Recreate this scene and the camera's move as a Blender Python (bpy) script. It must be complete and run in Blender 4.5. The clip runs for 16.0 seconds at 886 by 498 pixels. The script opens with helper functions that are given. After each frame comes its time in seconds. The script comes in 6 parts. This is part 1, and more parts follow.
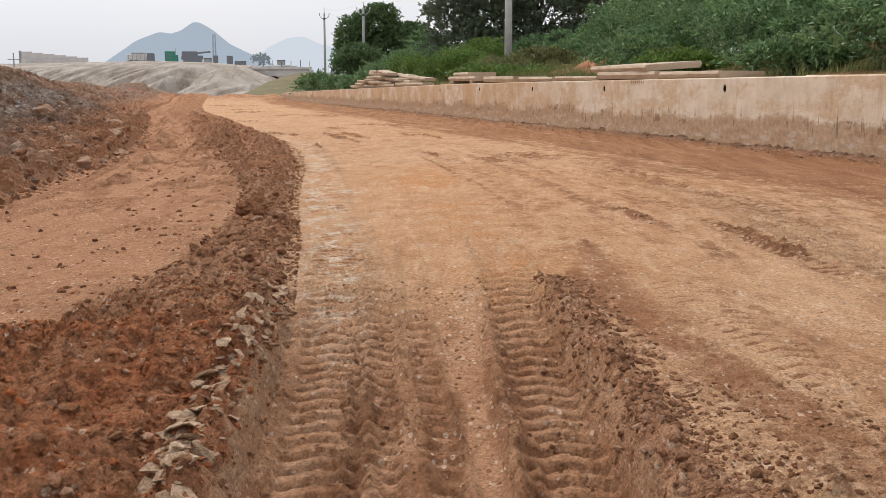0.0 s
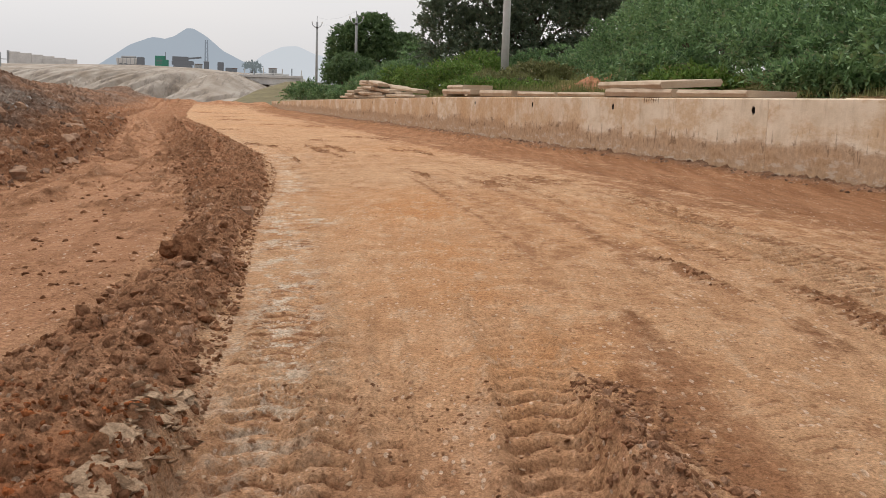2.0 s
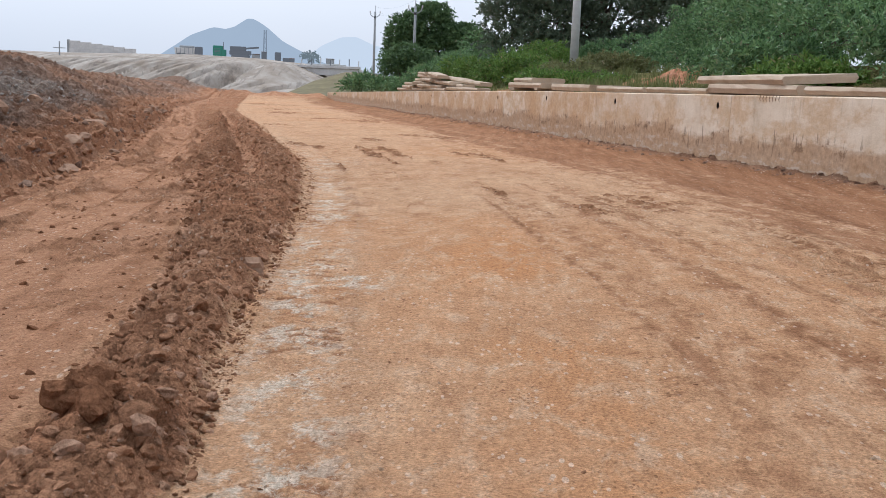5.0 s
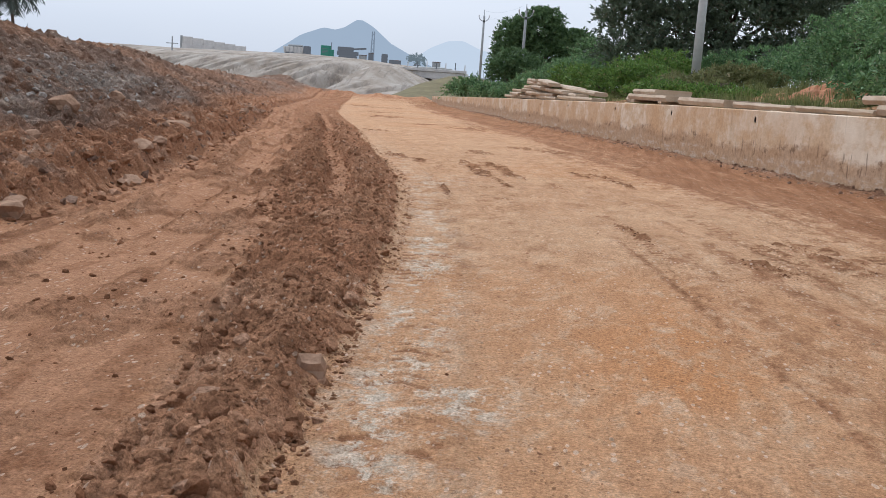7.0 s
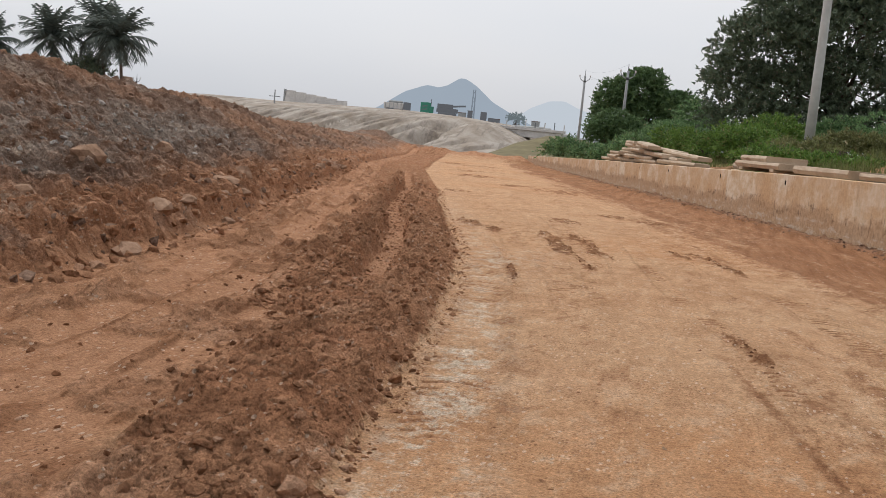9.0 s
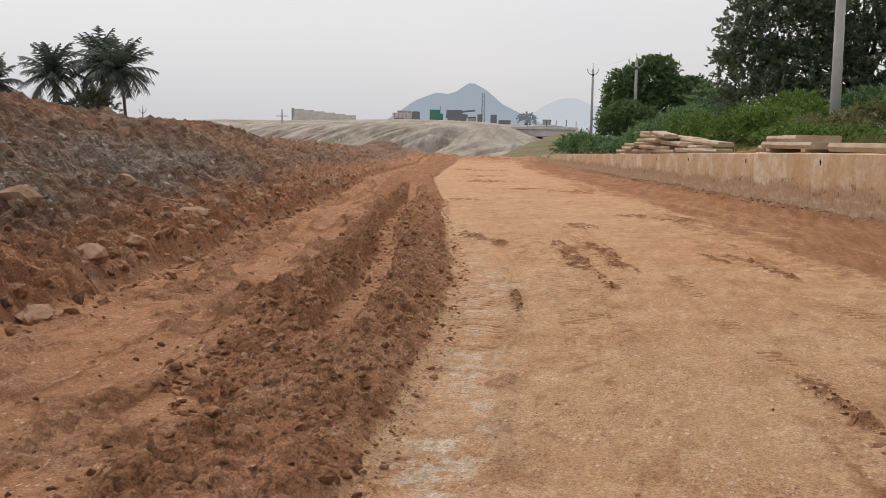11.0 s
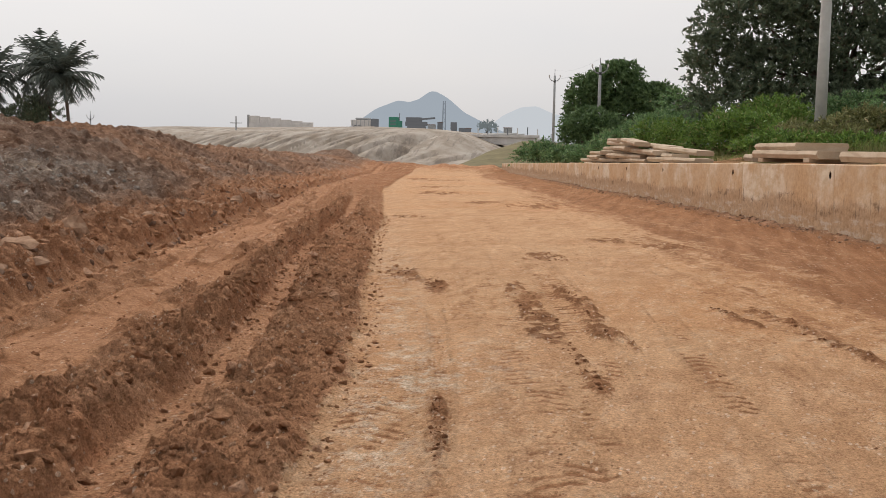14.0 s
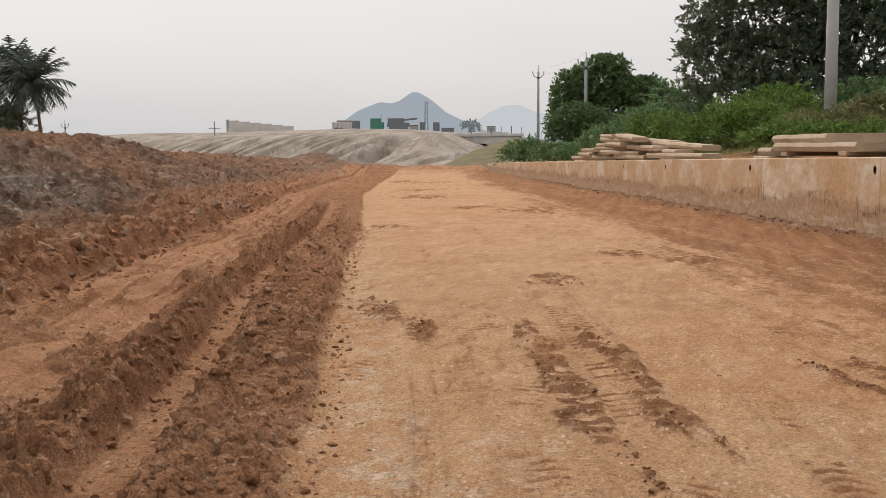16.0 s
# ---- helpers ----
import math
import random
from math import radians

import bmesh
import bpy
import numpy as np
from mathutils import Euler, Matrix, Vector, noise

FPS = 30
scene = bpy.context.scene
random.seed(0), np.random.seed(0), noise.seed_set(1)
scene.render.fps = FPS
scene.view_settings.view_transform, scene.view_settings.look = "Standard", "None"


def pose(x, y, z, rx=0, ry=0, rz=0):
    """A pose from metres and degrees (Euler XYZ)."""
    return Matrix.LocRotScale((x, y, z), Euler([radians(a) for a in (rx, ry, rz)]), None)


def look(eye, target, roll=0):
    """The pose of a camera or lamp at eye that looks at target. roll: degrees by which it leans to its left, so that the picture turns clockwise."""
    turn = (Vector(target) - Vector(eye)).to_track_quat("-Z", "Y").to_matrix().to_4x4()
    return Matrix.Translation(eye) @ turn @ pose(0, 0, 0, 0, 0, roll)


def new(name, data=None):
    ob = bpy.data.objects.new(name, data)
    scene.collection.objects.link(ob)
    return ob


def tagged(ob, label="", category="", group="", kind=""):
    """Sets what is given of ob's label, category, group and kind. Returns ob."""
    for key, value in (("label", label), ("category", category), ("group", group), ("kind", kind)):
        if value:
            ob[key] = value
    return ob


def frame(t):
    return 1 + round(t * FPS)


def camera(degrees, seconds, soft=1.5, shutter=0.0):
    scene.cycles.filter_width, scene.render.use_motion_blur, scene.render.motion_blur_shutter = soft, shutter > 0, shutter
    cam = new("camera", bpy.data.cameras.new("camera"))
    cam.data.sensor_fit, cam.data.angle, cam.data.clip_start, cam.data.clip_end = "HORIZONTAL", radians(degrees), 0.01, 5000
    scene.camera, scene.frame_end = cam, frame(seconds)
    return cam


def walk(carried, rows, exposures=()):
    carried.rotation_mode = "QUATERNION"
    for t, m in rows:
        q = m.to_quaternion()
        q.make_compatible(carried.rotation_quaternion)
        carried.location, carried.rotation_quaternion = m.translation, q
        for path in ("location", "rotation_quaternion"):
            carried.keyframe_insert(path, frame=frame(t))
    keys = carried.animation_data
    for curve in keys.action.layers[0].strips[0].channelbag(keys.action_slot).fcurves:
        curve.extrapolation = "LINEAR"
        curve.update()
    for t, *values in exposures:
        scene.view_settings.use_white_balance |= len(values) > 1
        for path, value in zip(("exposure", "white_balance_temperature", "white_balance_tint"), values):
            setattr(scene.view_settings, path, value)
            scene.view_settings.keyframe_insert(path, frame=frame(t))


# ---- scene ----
cam = camera(46.0, 16.0, 0.8)
SLOPE = 0.0349  # the road is banked: it rises to the right by two degrees
PATH = [
    (0, (0.271, -0.542, 1.394), (0.224, 1.432, 1.077), -2.0),
    (0.5, (0.213, 0.071, 1.364), (0.175, 2.047, 1.06), -1.8),
    (1, (0.225, 0.69, 1.344), (0.184, 2.667, 1.048), -1.9),
    (1.5, (0.227, 1.333, 1.341), (0.196, 3.311, 1.051), -0.2),
    (2, (0.19, 1.957, 1.346), (0.167, 3.936, 1.054), -0.2),
    (2.5, (0.296, 2.613, 1.348), (0.259, 4.591, 1.051), -0.2),
    (3, (0.271, 3.226, 1.341), (0.236, 5.205, 1.053), -0.0),
    (3.5, (0.245, 3.825, 1.324), (0.197, 5.803, 1.037), -0.3),
    (3.7, (0.232, 4.11, 1.364), (0.179, 6.088, 1.076), -0.3),
    (5.8, (-0.4, 6.681, 1.427), (-0.573, 8.648, 1.113), 0.0),
    (6, (-0.423, 6.961, 1.4), (-0.606, 8.929, 1.094), -0.1),
    (6.5, (-0.528, 7.656, 1.432), (-0.84, 9.61, 1.143), 2.5),
    (7, (-0.651, 8.348, 1.485), (-0.964, 10.3, 1.183), 2.1),
    (7.5, (-0.657, 9.12, 1.489), (-1.089, 11.052, 1.209), 1.5),
    (8, (-0.723, 9.798, 1.508), (-1.174, 11.736, 1.304), 4.8),
    (8.5, (-0.76, 10.44, 1.487), (-1.229, 12.374, 1.289), 4.3),
    (8.7, (-0.749, 10.736, 1.508), (-1.232, 12.667, 1.308), 4.2),
    (10.8, (-0.945, 13.089, 1.572), (-1.496, 15.002, 1.373), -0.9),
    (11, (-0.993, 13.441, 1.537), (-1.533, 15.357, 1.346), -1.0),
    (11.5, (-1.046, 14.117, 1.551), (-1.595, 16.031, 1.363), -0.8),
    (12, (-1.204, 14.848, 1.574), (-1.721, 16.769, 1.377), -1.1),
    (12.5, (-1.288, 15.651, 1.579), (-1.804, 17.574, 1.387), -1.1),
    (13, (-1.394, 16.307, 1.573), (-1.9, 18.234, 1.395), -1.0),
    (13.5, (-1.51, 17.112, 1.543), (-1.995, 19.045, 1.366), -1.0),
    (14, (-1.661, 17.845, 1.552), (-2.131, 19.781, 1.375), -0.9),
    (14.5, (-1.839, 18.507, 1.591), (-2.255, 20.455, 1.41), -2.4),
    (15, (-1.988, 19.23, 1.592), (-2.417, 21.175, 1.409), -2.2),
    (15.5, (-2.228, 19.93, 1.616), (-2.659, 21.875, 1.435), -2.4),
    (16, (-2.346, 20.679, 1.585), (-2.789, 22.621, 1.408), -2.3),
]
walk(cam, [(t, pose(0, 0, 0, 0, -2.0, 0) @ look(eye, target, roll)) for t, eye, target, roll in PATH],
     exposures=[(0, 0.02, 6250, 11), (2.0, -0.12, 6550, 11), (3.0, 0.02, 6000, 10), (3.6, 0.01, 5850, 10), (6.0, 0.0, 5500, 9), (7.0, -0.07, 5620, 9), (7.5, -0.06, 5550, 9), (8.0, -0.20, 6050, 10), (8.5, -0.23, 6200, 10), (11.0, -0.25, 6450, 11), (13.0, -0.20, 6550, 11), (16.0, -0.23, 6650, 11)])

# ---- world, sun, exposure ----
world = bpy.data.worlds.new("overcast_sky")
scene.world = world
world.use_nodes = True
wn, wl = world.node_tree.nodes, world.node_tree.links
wn.clear()
sky = wn.new("ShaderNodeTexSky")
sky.sky_type, sky.sun_disc = "NISHITA", False
sky.sun_elevation, sky.sun_rotation = radians(58), radians(-40)
sky.dust_density, sky.air_density = 6.0, 1.0
pale = wn.new("ShaderNodeHueSaturation")
pale.inputs["Saturation"].default_value = 0.35
bg_sky = wn.new("ShaderNodeBackground")
bg_sky.inputs["Strength"].default_value = 0.05
cloud_noise = wn.new("ShaderNodeTexNoise")
cloud_noise.inputs["Scale"].default_value, cloud_noise.inputs["Detail"].default_value = 1.6, 4.0
coord = wn.new("ShaderNodeTexCoord")
stretch = wn.new("ShaderNodeMapping")
stretch.inputs["Scale"].default_value = (1.0, 1.0, 2.5)
cloud_ramp = wn.new("ShaderNodeValToRGB")
cloud_ramp.color_ramp.elements[0].position, cloud_ramp.color_ramp.elements[0].color = 0.35, (0.735, 0.75, 0.78, 1)
cloud_ramp.color_ramp.elements[1].position, cloud_ramp.color_ramp.elements[1].color = 0.65, (0.835, 0.815, 0.805, 1)
bg_cloud = wn.new("ShaderNodeBackground")
bg_cloud.inputs["Strength"].default_value = 0.90
both = wn.new("ShaderNodeAddShader")
wout = wn.new("ShaderNodeOutputWorld")
wl.new(sky.outputs["Color"], pale.inputs["Color"])
wl.new(pale.outputs["Color"], bg_sky.inputs["Color"])
wl.new(coord.outputs["Generated"], stretch.inputs["Vector"])
wl.new(stretch.outputs["Vector"], cloud_noise.inputs["Vector"])
wl.new(cloud_noise.outputs["Fac"], cloud_ramp.inputs["Fac"])
wl.new(cloud_ramp.outputs["Color"], bg_cloud.inputs["Color"])
wl.new(bg_sky.outputs[0], both.inputs[0])
wl.new(bg_cloud.outputs[0], both.inputs[1])
wl.new(both.outputs[0], wout.inputs["Surface"])

sun = new("sun", bpy.data.lights.new("sun", "SUN"))
sun.data.energy, sun.data.angle, sun.data.color = 1.7, radians(14), (1.0, 0.95, 0.88)
sun.matrix_world = look((-60, 70, 150), (0, 0, 0))


# ---- materials ----
class Mat:
    """A small wrapper round a node material."""

    def __init__(self, name, rough=0.9, specular=0.3):
        self.m = bpy.data.materials.new(name)
        self.m.use_nodes = True
        self.t = self.m.node_tree
        self.b = self.t.nodes["Principled BSDF"]
        self.b.inputs["Roughness"].default_value = rough
        self.b.inputs["Specular IOR Level"].default_value = specular

    def node(self, kind, **values):
        n = self.t.nodes.new(kind)
        for key, value in values.items():
            n.inputs[key].default_value = value
        return n

    def link(self, a, b):
        self.t.links.new(a, b)

    def where(self, kind="Object", scale=(1, 1, 1)):
        c = self.t.nodes.new("ShaderNodeTexCoord")
        mp = self.node("ShaderNodeMapping", Scale=scale)
        self.link(c.outputs[kind], mp.inputs["Vector"])
        return mp.outputs["Vector"]

    def noise(self, scale, detail=5.0, rough=0.6, vec=None, warp=0.0):
        n = self.node("ShaderNodeTexNoise", Scale=scale, Detail=detail, Roughness=rough, Distortion=warp)
        if vec is not None:
            self.link(vec, n.inputs["Vector"])
        return n.outputs["Fac"]

    def ramp(self, fac, stops):
        r = self.t.nodes.new("ShaderNodeValToRGB")
        e = r.color_ramp.elements
        while len(e) < len(stops):
            e.new(0.5)
        for el, (p, c) in zip(e, stops):
            el.position, el.color = p, (*c, 1) if len(c) == 3 else c
        self.link(fac, r.inputs["Fac"])
        return r.outputs["Color"]

    def step(self, fac, low, high):
        n = self.t.nodes.new("ShaderNodeMapRange")
        n.interpolation_type = "SMOOTHSTEP"
        n.inputs["From Min"].default_value, n.inputs["From Max"].default_value = low, high
        self.link(fac, n.inputs["Value"])
        return n.outputs["Result"]

    def math(self, op, a, b):
        n = self.t.nodes.new("ShaderNodeMath")
        n.operation = op
        for k, value in ((0, a), (1, b)):
            if isinstance(value, (int, float)):
                n.inputs[k].default_value = value
            else:
                self.link(value, n.inputs[k])
        return n.outputs[0]

    def mix(self, fac, a, b, mode="MIX"):
        n = self.t.nodes.new("ShaderNodeMix")
        n.data_type, n.blend_type = "RGBA", mode
        for key, value in (("Factor", fac), ("A", a), ("B", b)):
            socket = next(s for s in n.inputs if s.name == key and (s.type == "RGBA") == (key != "Factor"))
            if isinstance(value, (int, float)):
                socket.default_value = value
            elif isinstance(value, tuple):
                socket.default_value = (*value, 1)
            else:
                self.link(value, socket)
        return next(o for o in n.outputs if o.type == "RGBA")

    def attr(self, name):
        a = self.t.nodes.new("ShaderNodeAttribute")
        a.attribute_name = name
        return a.outputs["Fac"]

    def color(self, socket):
        self.link(socket, self.b.inputs["Base Color"])

    def bump(self, height, strength=0.5, distance=0.02):
        last = self.b.inputs["Normal"].links
        n = self.node("ShaderNodeBump", Strength=strength, Distance=distance)
        if last:
            self.link(last[0].from_socket, n.inputs["Normal"])
        self.link(height, n.inputs["Height"])
        self.link(n.outputs["Normal"], self.b.inputs["Normal"])


def earth_material():
    """Soil of the whole ground: packed tan road, red loose clods, damp track, grey spoil, white dust, grass."""
    m = Mat("packed_and_loose_earth", 0.97, 0.04)
    vec = m.where("Object")
    wide = m.where("Object", (1.0, 0.45, 1.0))
    big, mid, fine, grit = m.noise(0.35, 4, 0.6, vec), m.noise(2.2, 8, 0.68, wide), m.noise(13, 7, 0.72, wide), m.noise(70, 5, 0.78, vec)
    patch = m.noise(5.2, 9, 0.74, wide, 0.4)
    along = m.noise(1.0, 7, 0.68, m.where("Object", (4.2, 0.35, 1.0)))
    road = m.ramp(mid, [(0.28, (0.415, 0.236, 0.127)), (0.5, (0.515, 0.310, 0.176)), (0.72, (0.59, 0.375, 0.228))])
    road = m.mix(m.math("MULTIPLY", m.step(along, 0.46, 0.68), 0.38), road, (0.375, 0.205, 0.110))
    road = m.mix(m.math("MULTIPLY", m.step(big, 0.42, 0.62), 0.5), road, (0.545, 0.350, 0.208))
    road = m.mix(m.math("MULTIPLY", m.step(patch, 0.52, 0.58), 0.32), road, (0.33, 0.185, 0.104))
    road = m.mix(m.math("MULTIPLY", m.step(patch, 0.46, 0.40), 0.30), road, (0.64, 0.46, 0.32))
    road = m.mix(m.math("MULTIPLY", m.attr("orange"), m.step(patch, 0.36, 0.56)), road, (0.50, 0.245, 0.108))
    clods = m.ramp(mid, [(0.32, (0.30, 0.148, 0.080)), (0.5, (0.43, 0.226, 0.126)), (0.68, (0.54, 0.312, 0.190))])
    clods = m.mix(m.math("MULTIPLY", m.attr("red"), m.step(mid, 0.32, 0.62)), clods, (0.37, 0.140, 0.062))
    clods = m.mix(m.attr("brown"), clods, m.ramp(mid, [(0.34, (0.148, 0.090, 0.062)), (0.66, (0.305, 0.198, 0.142))]))
    damp = m.ramp(fine, [(0.36, (0.355, 0.182, 0.099)), (0.64, (0.455, 0.250, 0.142))])
    damp = m.mix(m.math("MULTIPLY", m.step(patch, 0.52, 0.62), 0.5), damp, (0.245, 0.105, 0.047))
    col = m.mix(m.attr("damp"), road, damp)
    # one brown for mud, worn strips and the painted shade of lug grooves
    stain_and_groove_shade = m.ramp(along, [(0.32, (0.185, 0.085, 0.042)), (0.5, (0.275, 0.132, 0.067)), (0.68, (0.38, 0.198, 0.106))])
    ragged = m.math("MULTIPLY", m.math("SUBTRACT", m.math("ADD", m.math("MULTIPLY", patch, 0.6), m.math("MULTIPLY", fine, 0.4)), 0.5), 2.2)
    col = m.mix(m.math("MULTIPLY", m.step(m.math("ADD", m.attr("dark"), ragged), 0.28, 0.72), 0.9), col, stain_and_groove_shade)
    col = m.mix(m.step(m.math("ADD", m.attr("loose"), m.math("MULTIPLY", ragged, 0.8)), 0.32, 0.58), col, clods)
    grey = m.ramp(fine, [(0.36, (0.235, 0.200, 0.168)), (0.64, (0.43, 0.385, 0.335))])
    col = m.mix(m.math("MULTIPLY", m.attr("grey"), m.step(mid, 0.34, 0.58)), col, grey)
    dust = m.math("MULTIPLY", m.attr("dust"), m.step(m.noise(5.0, 9, 0.84, m.where("Object", (0.8, 0.7, 1.0))), 0.48, 0.58))
    col = m.mix(dust, col, m.ramp(fine, [(0.36, (0.45, 0.36, 0.265)), (0.64, (0.72, 0.615, 0.49))]))
    grass = m.ramp(fine, [(0.3, (0.075, 0.085, 0.028)), (0.7, (0.20, 0.175, 0.07))])
    col = m.mix(m.attr("grass"), col, grass)
    # pale stones and dark crumbs pressed into the surface
    def dots(scale, size, where_scale, lo, hi):
        v = m.node("ShaderNodeTexVoronoi", Scale=scale, Randomness=1.0)
        m.link(wide, v.inputs["Vector"])
        sep = m.t.nodes.new("ShaderNodeSeparateColor")
        m.link(v.outputs["Color"], sep.inputs[0])
        inside = m.math("LESS_THAN", v.outputs["Distance"], m.math("MULTIPLY", sep.outputs[0], size))
        return m.math("MULTIPLY", inside, m.step(m.noise(where_scale, 4, 0.65, vec), lo, hi))
    stones = dots(26.0, 0.36, 2.6, 0.46, 0.56)
    col = m.mix(m.math("MULTIPLY", stones, 0.60), col, (0.66, 0.52, 0.40))
    crumbs = dots(40.0, 0.34, 1.5, 0.50, 0.62)
    col = m.mix(m.math("MULTIPLY", crumbs, 0.6), col, (0.19, 0.095, 0.050))
    tiny = dots(52.0, 0.45, 0.9, 0.40, 0.60)
    col = m.mix(m.math("MULTIPLY", tiny, 0.5), col, (0.28, 0.138, 0.070))
    shade = m.ramp(m.math("ADD", m.math("MULTIPLY", grit, 0.62), m.math("MULTIPLY", m.noise(27, 6, 0.75, vec), 0.38)), [(0.35, (0.44, 0.41, 0.39)), (0.5, (1.03, 1.01, 0.99)), (0.65, (1.58, 1.57, 1.56))])
    m.color(m.mix(1.0, col, shade, "MULTIPLY"))
    rough_part = m.math("ADD", m.math("MULTIPLY", m.attr("loose"), 0.9), 0.60)
    m.bump(m.math("MULTIPLY", fine, rough_part), 1.0, 0.08)
    crack = m.node("ShaderNodeTexVoronoi", Scale=21.0, Randomness=1.0)
    m.link(vec, crack.inputs["Vector"])
    m.bump(m.math("MULTIPLY", m.math("SUBTRACT", 1.0, crack.outputs["Distance"]), m.attr("loose")), 0.6, 0.03)
    m.bump(patch, 0.55, 0.05)
    m.bump(grit, 0.7, 0.012)
    m.bump(m.math("ADD", stones, crumbs), 0.5, 0.012)
    wet = m.node("ShaderNodeMapRange")
    wet.inputs["To Min"].default_value, wet.inputs["To Max"].default_value = 0.97, 0.85
    m.link(m.attr("damp"), wet.inputs["Value"])
    m.link(wet.outputs["Result"], m.b.inputs["Roughness"])
    return m.m


def clod_material(name, dark, light, red=None):
    m = Mat(name, 0.97, 0.03)
    rnd = m.t.nodes.new("ShaderNodeNewGeometry").outputs["Random Per Island"]
    vec = m.where("Object")
    col = m.ramp(rnd, [(0.0, dark), (0.8, light)] + ([(0.97, red)] if red else []))
    fine = m.noise(22, 5, 0.7, vec)
    m.color(m.mix(1.0, col, m.ramp(fine, [(0.34, (0.60, 0.59, 0.58)), (0.66, (1.30, 1.30, 1.30))]), "MULTIPLY"))
    m.bump(m.noise(45, 5, 0.75, vec), 1.0, 0.02)
    m.bump(fine, 0.9, 0.03)
    return m.m


def stone_material(name, dark, light):
    m = Mat(name, 0.95, 0.06)
    vec = m.where("Object")
    fine, mid = m.noise(18, 6, 0.7, vec), m.noise(4, 5, 0.65, vec)
    col = m.ramp(mid, [(0.3, dark), (0.7, light)])
    m.color(m.mix(1.0, col, m.ramp(fine, [(0.2, (0.7, 0.7, 0.7)), (0.8, (1.2, 1.2, 1.2))]), "MULTIPLY"))
    m.bump(fine, 0.7, 0.02)
    return m.m


def concrete_material(name, base, stained=True, seed=0.0):
    """Board-cast concrete with run-off streaks from the top, dried mud splashed up from the road."""
    m = Mat(name, 0.85, 0.3)
    tc = m.t.nodes.new("ShaderNodeTexCoord")
    info = m.t.nodes.new("ShaderNodeObjectInfo")
    shift = m.t.nodes.new("ShaderNodeVectorMath")
    shift.operation = "SCALE"
    comb = m.node("ShaderNodeCombineXYZ", Y=seed, Z=0.0)
    m.link(m.math("MULTIPLY", info.outputs["Random"], 90.0), comb.inputs["X"])
    add = m.t.nodes.new("ShaderNodeVectorMath")
    m.link(tc.outputs["Object"], add.inputs[0])
    m.link(comb.outputs[0], add.inputs[1])
    vec = add.outputs[0]
    def at(scale):
        mp = m.node("ShaderNodeMapping", Scale=scale)
        m.link(vec, mp.inputs["Vector"])
        return mp.outputs["Vector"]
    mid, fine, grit = m.noise(1.3, 6, 0.65, vec), m.noise(9, 6, 0.7, vec), m.noise(60, 4, 0.7, vec)
    r, g, b = base
    col = m.ramp(mid, [(0.3, (r * 0.80, g * 0.75, b * 0.68)), (0.5, (r, g * 0.97, b * 0.94)), (0.7, (r * 1.12, g * 1.13, b * 1.15))])
    if stained:
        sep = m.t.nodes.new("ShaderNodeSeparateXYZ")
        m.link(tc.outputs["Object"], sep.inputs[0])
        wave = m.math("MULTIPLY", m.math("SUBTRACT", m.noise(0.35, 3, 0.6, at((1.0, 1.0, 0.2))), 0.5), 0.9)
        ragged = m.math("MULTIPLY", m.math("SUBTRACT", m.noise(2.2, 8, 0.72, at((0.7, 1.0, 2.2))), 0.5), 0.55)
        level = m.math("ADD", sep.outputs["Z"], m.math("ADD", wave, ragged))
        # broad ochre clouds left by run-off
        cloud = m.step(m.noise(0.8, 7, 0.7, at((0.8, 1.0, 1.6))), 0.44, 0.58)
        col = m.mix(m.math("MULTIPLY", cloud, 0.7), col, m.ramp(fine, [(0.34, (0.44, 0.265, 0.130)), (0.66, (0.60, 0.41, 0.235))]))
        where = m.t.nodes.new("ShaderNodeSeparateXYZ")
        m.link(m.t.nodes.new("ShaderNodeNewGeometry").outputs["Position"], where.inputs[0])
        rust = m.math("MULTIPLY", m.step(m.noise(0.9, 6, 0.65, at((0.7, 1.0, 0.6))), 0.40, 0.56), m.step(where.outputs["Y"], 26.0, 38.0))
        col = m.mix(m.math("MULTIPLY", rust, 0.72), col, m.ramp(fine, [(0.34, (0.43, 0.235, 0.105)), (0.66, (0.60, 0.375, 0.195))]))
        streak = m.math("MULTIPLY", m.step(m.noise(1.0, 6, 0.7, at((5.5, 1.0, 0.55)), 0.4), 0.52, 0.66), m.step(m.noise(0.5, 3, 0.6, at((1.0, 1.0, 1.0))), 0.42, 0.6))
        col = m.mix(m.math("MULTIPLY", streak, 0.42), col, (0.34, 0.225, 0.135))
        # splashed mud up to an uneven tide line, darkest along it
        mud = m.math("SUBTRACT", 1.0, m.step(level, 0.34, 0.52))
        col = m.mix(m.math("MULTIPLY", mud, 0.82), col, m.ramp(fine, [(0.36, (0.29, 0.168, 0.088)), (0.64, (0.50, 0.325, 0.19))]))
        pale = m.math("MULTIPLY", m.step(m.noise(2.6, 8, 0.78, at((0.8, 1.0, 2.4))), 0.50, 0.58), m.math("SUBTRACT", 1.0, m.step(level, 0.10, 0.26)))
        col = m.mix(m.math("MULTIPLY", pale, 0.7), col, (0.55, 0.455, 0.365))
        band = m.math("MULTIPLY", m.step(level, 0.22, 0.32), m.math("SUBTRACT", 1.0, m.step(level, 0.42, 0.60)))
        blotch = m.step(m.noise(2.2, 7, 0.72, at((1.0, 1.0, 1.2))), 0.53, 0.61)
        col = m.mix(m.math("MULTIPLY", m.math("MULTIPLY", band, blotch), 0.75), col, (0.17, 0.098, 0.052))
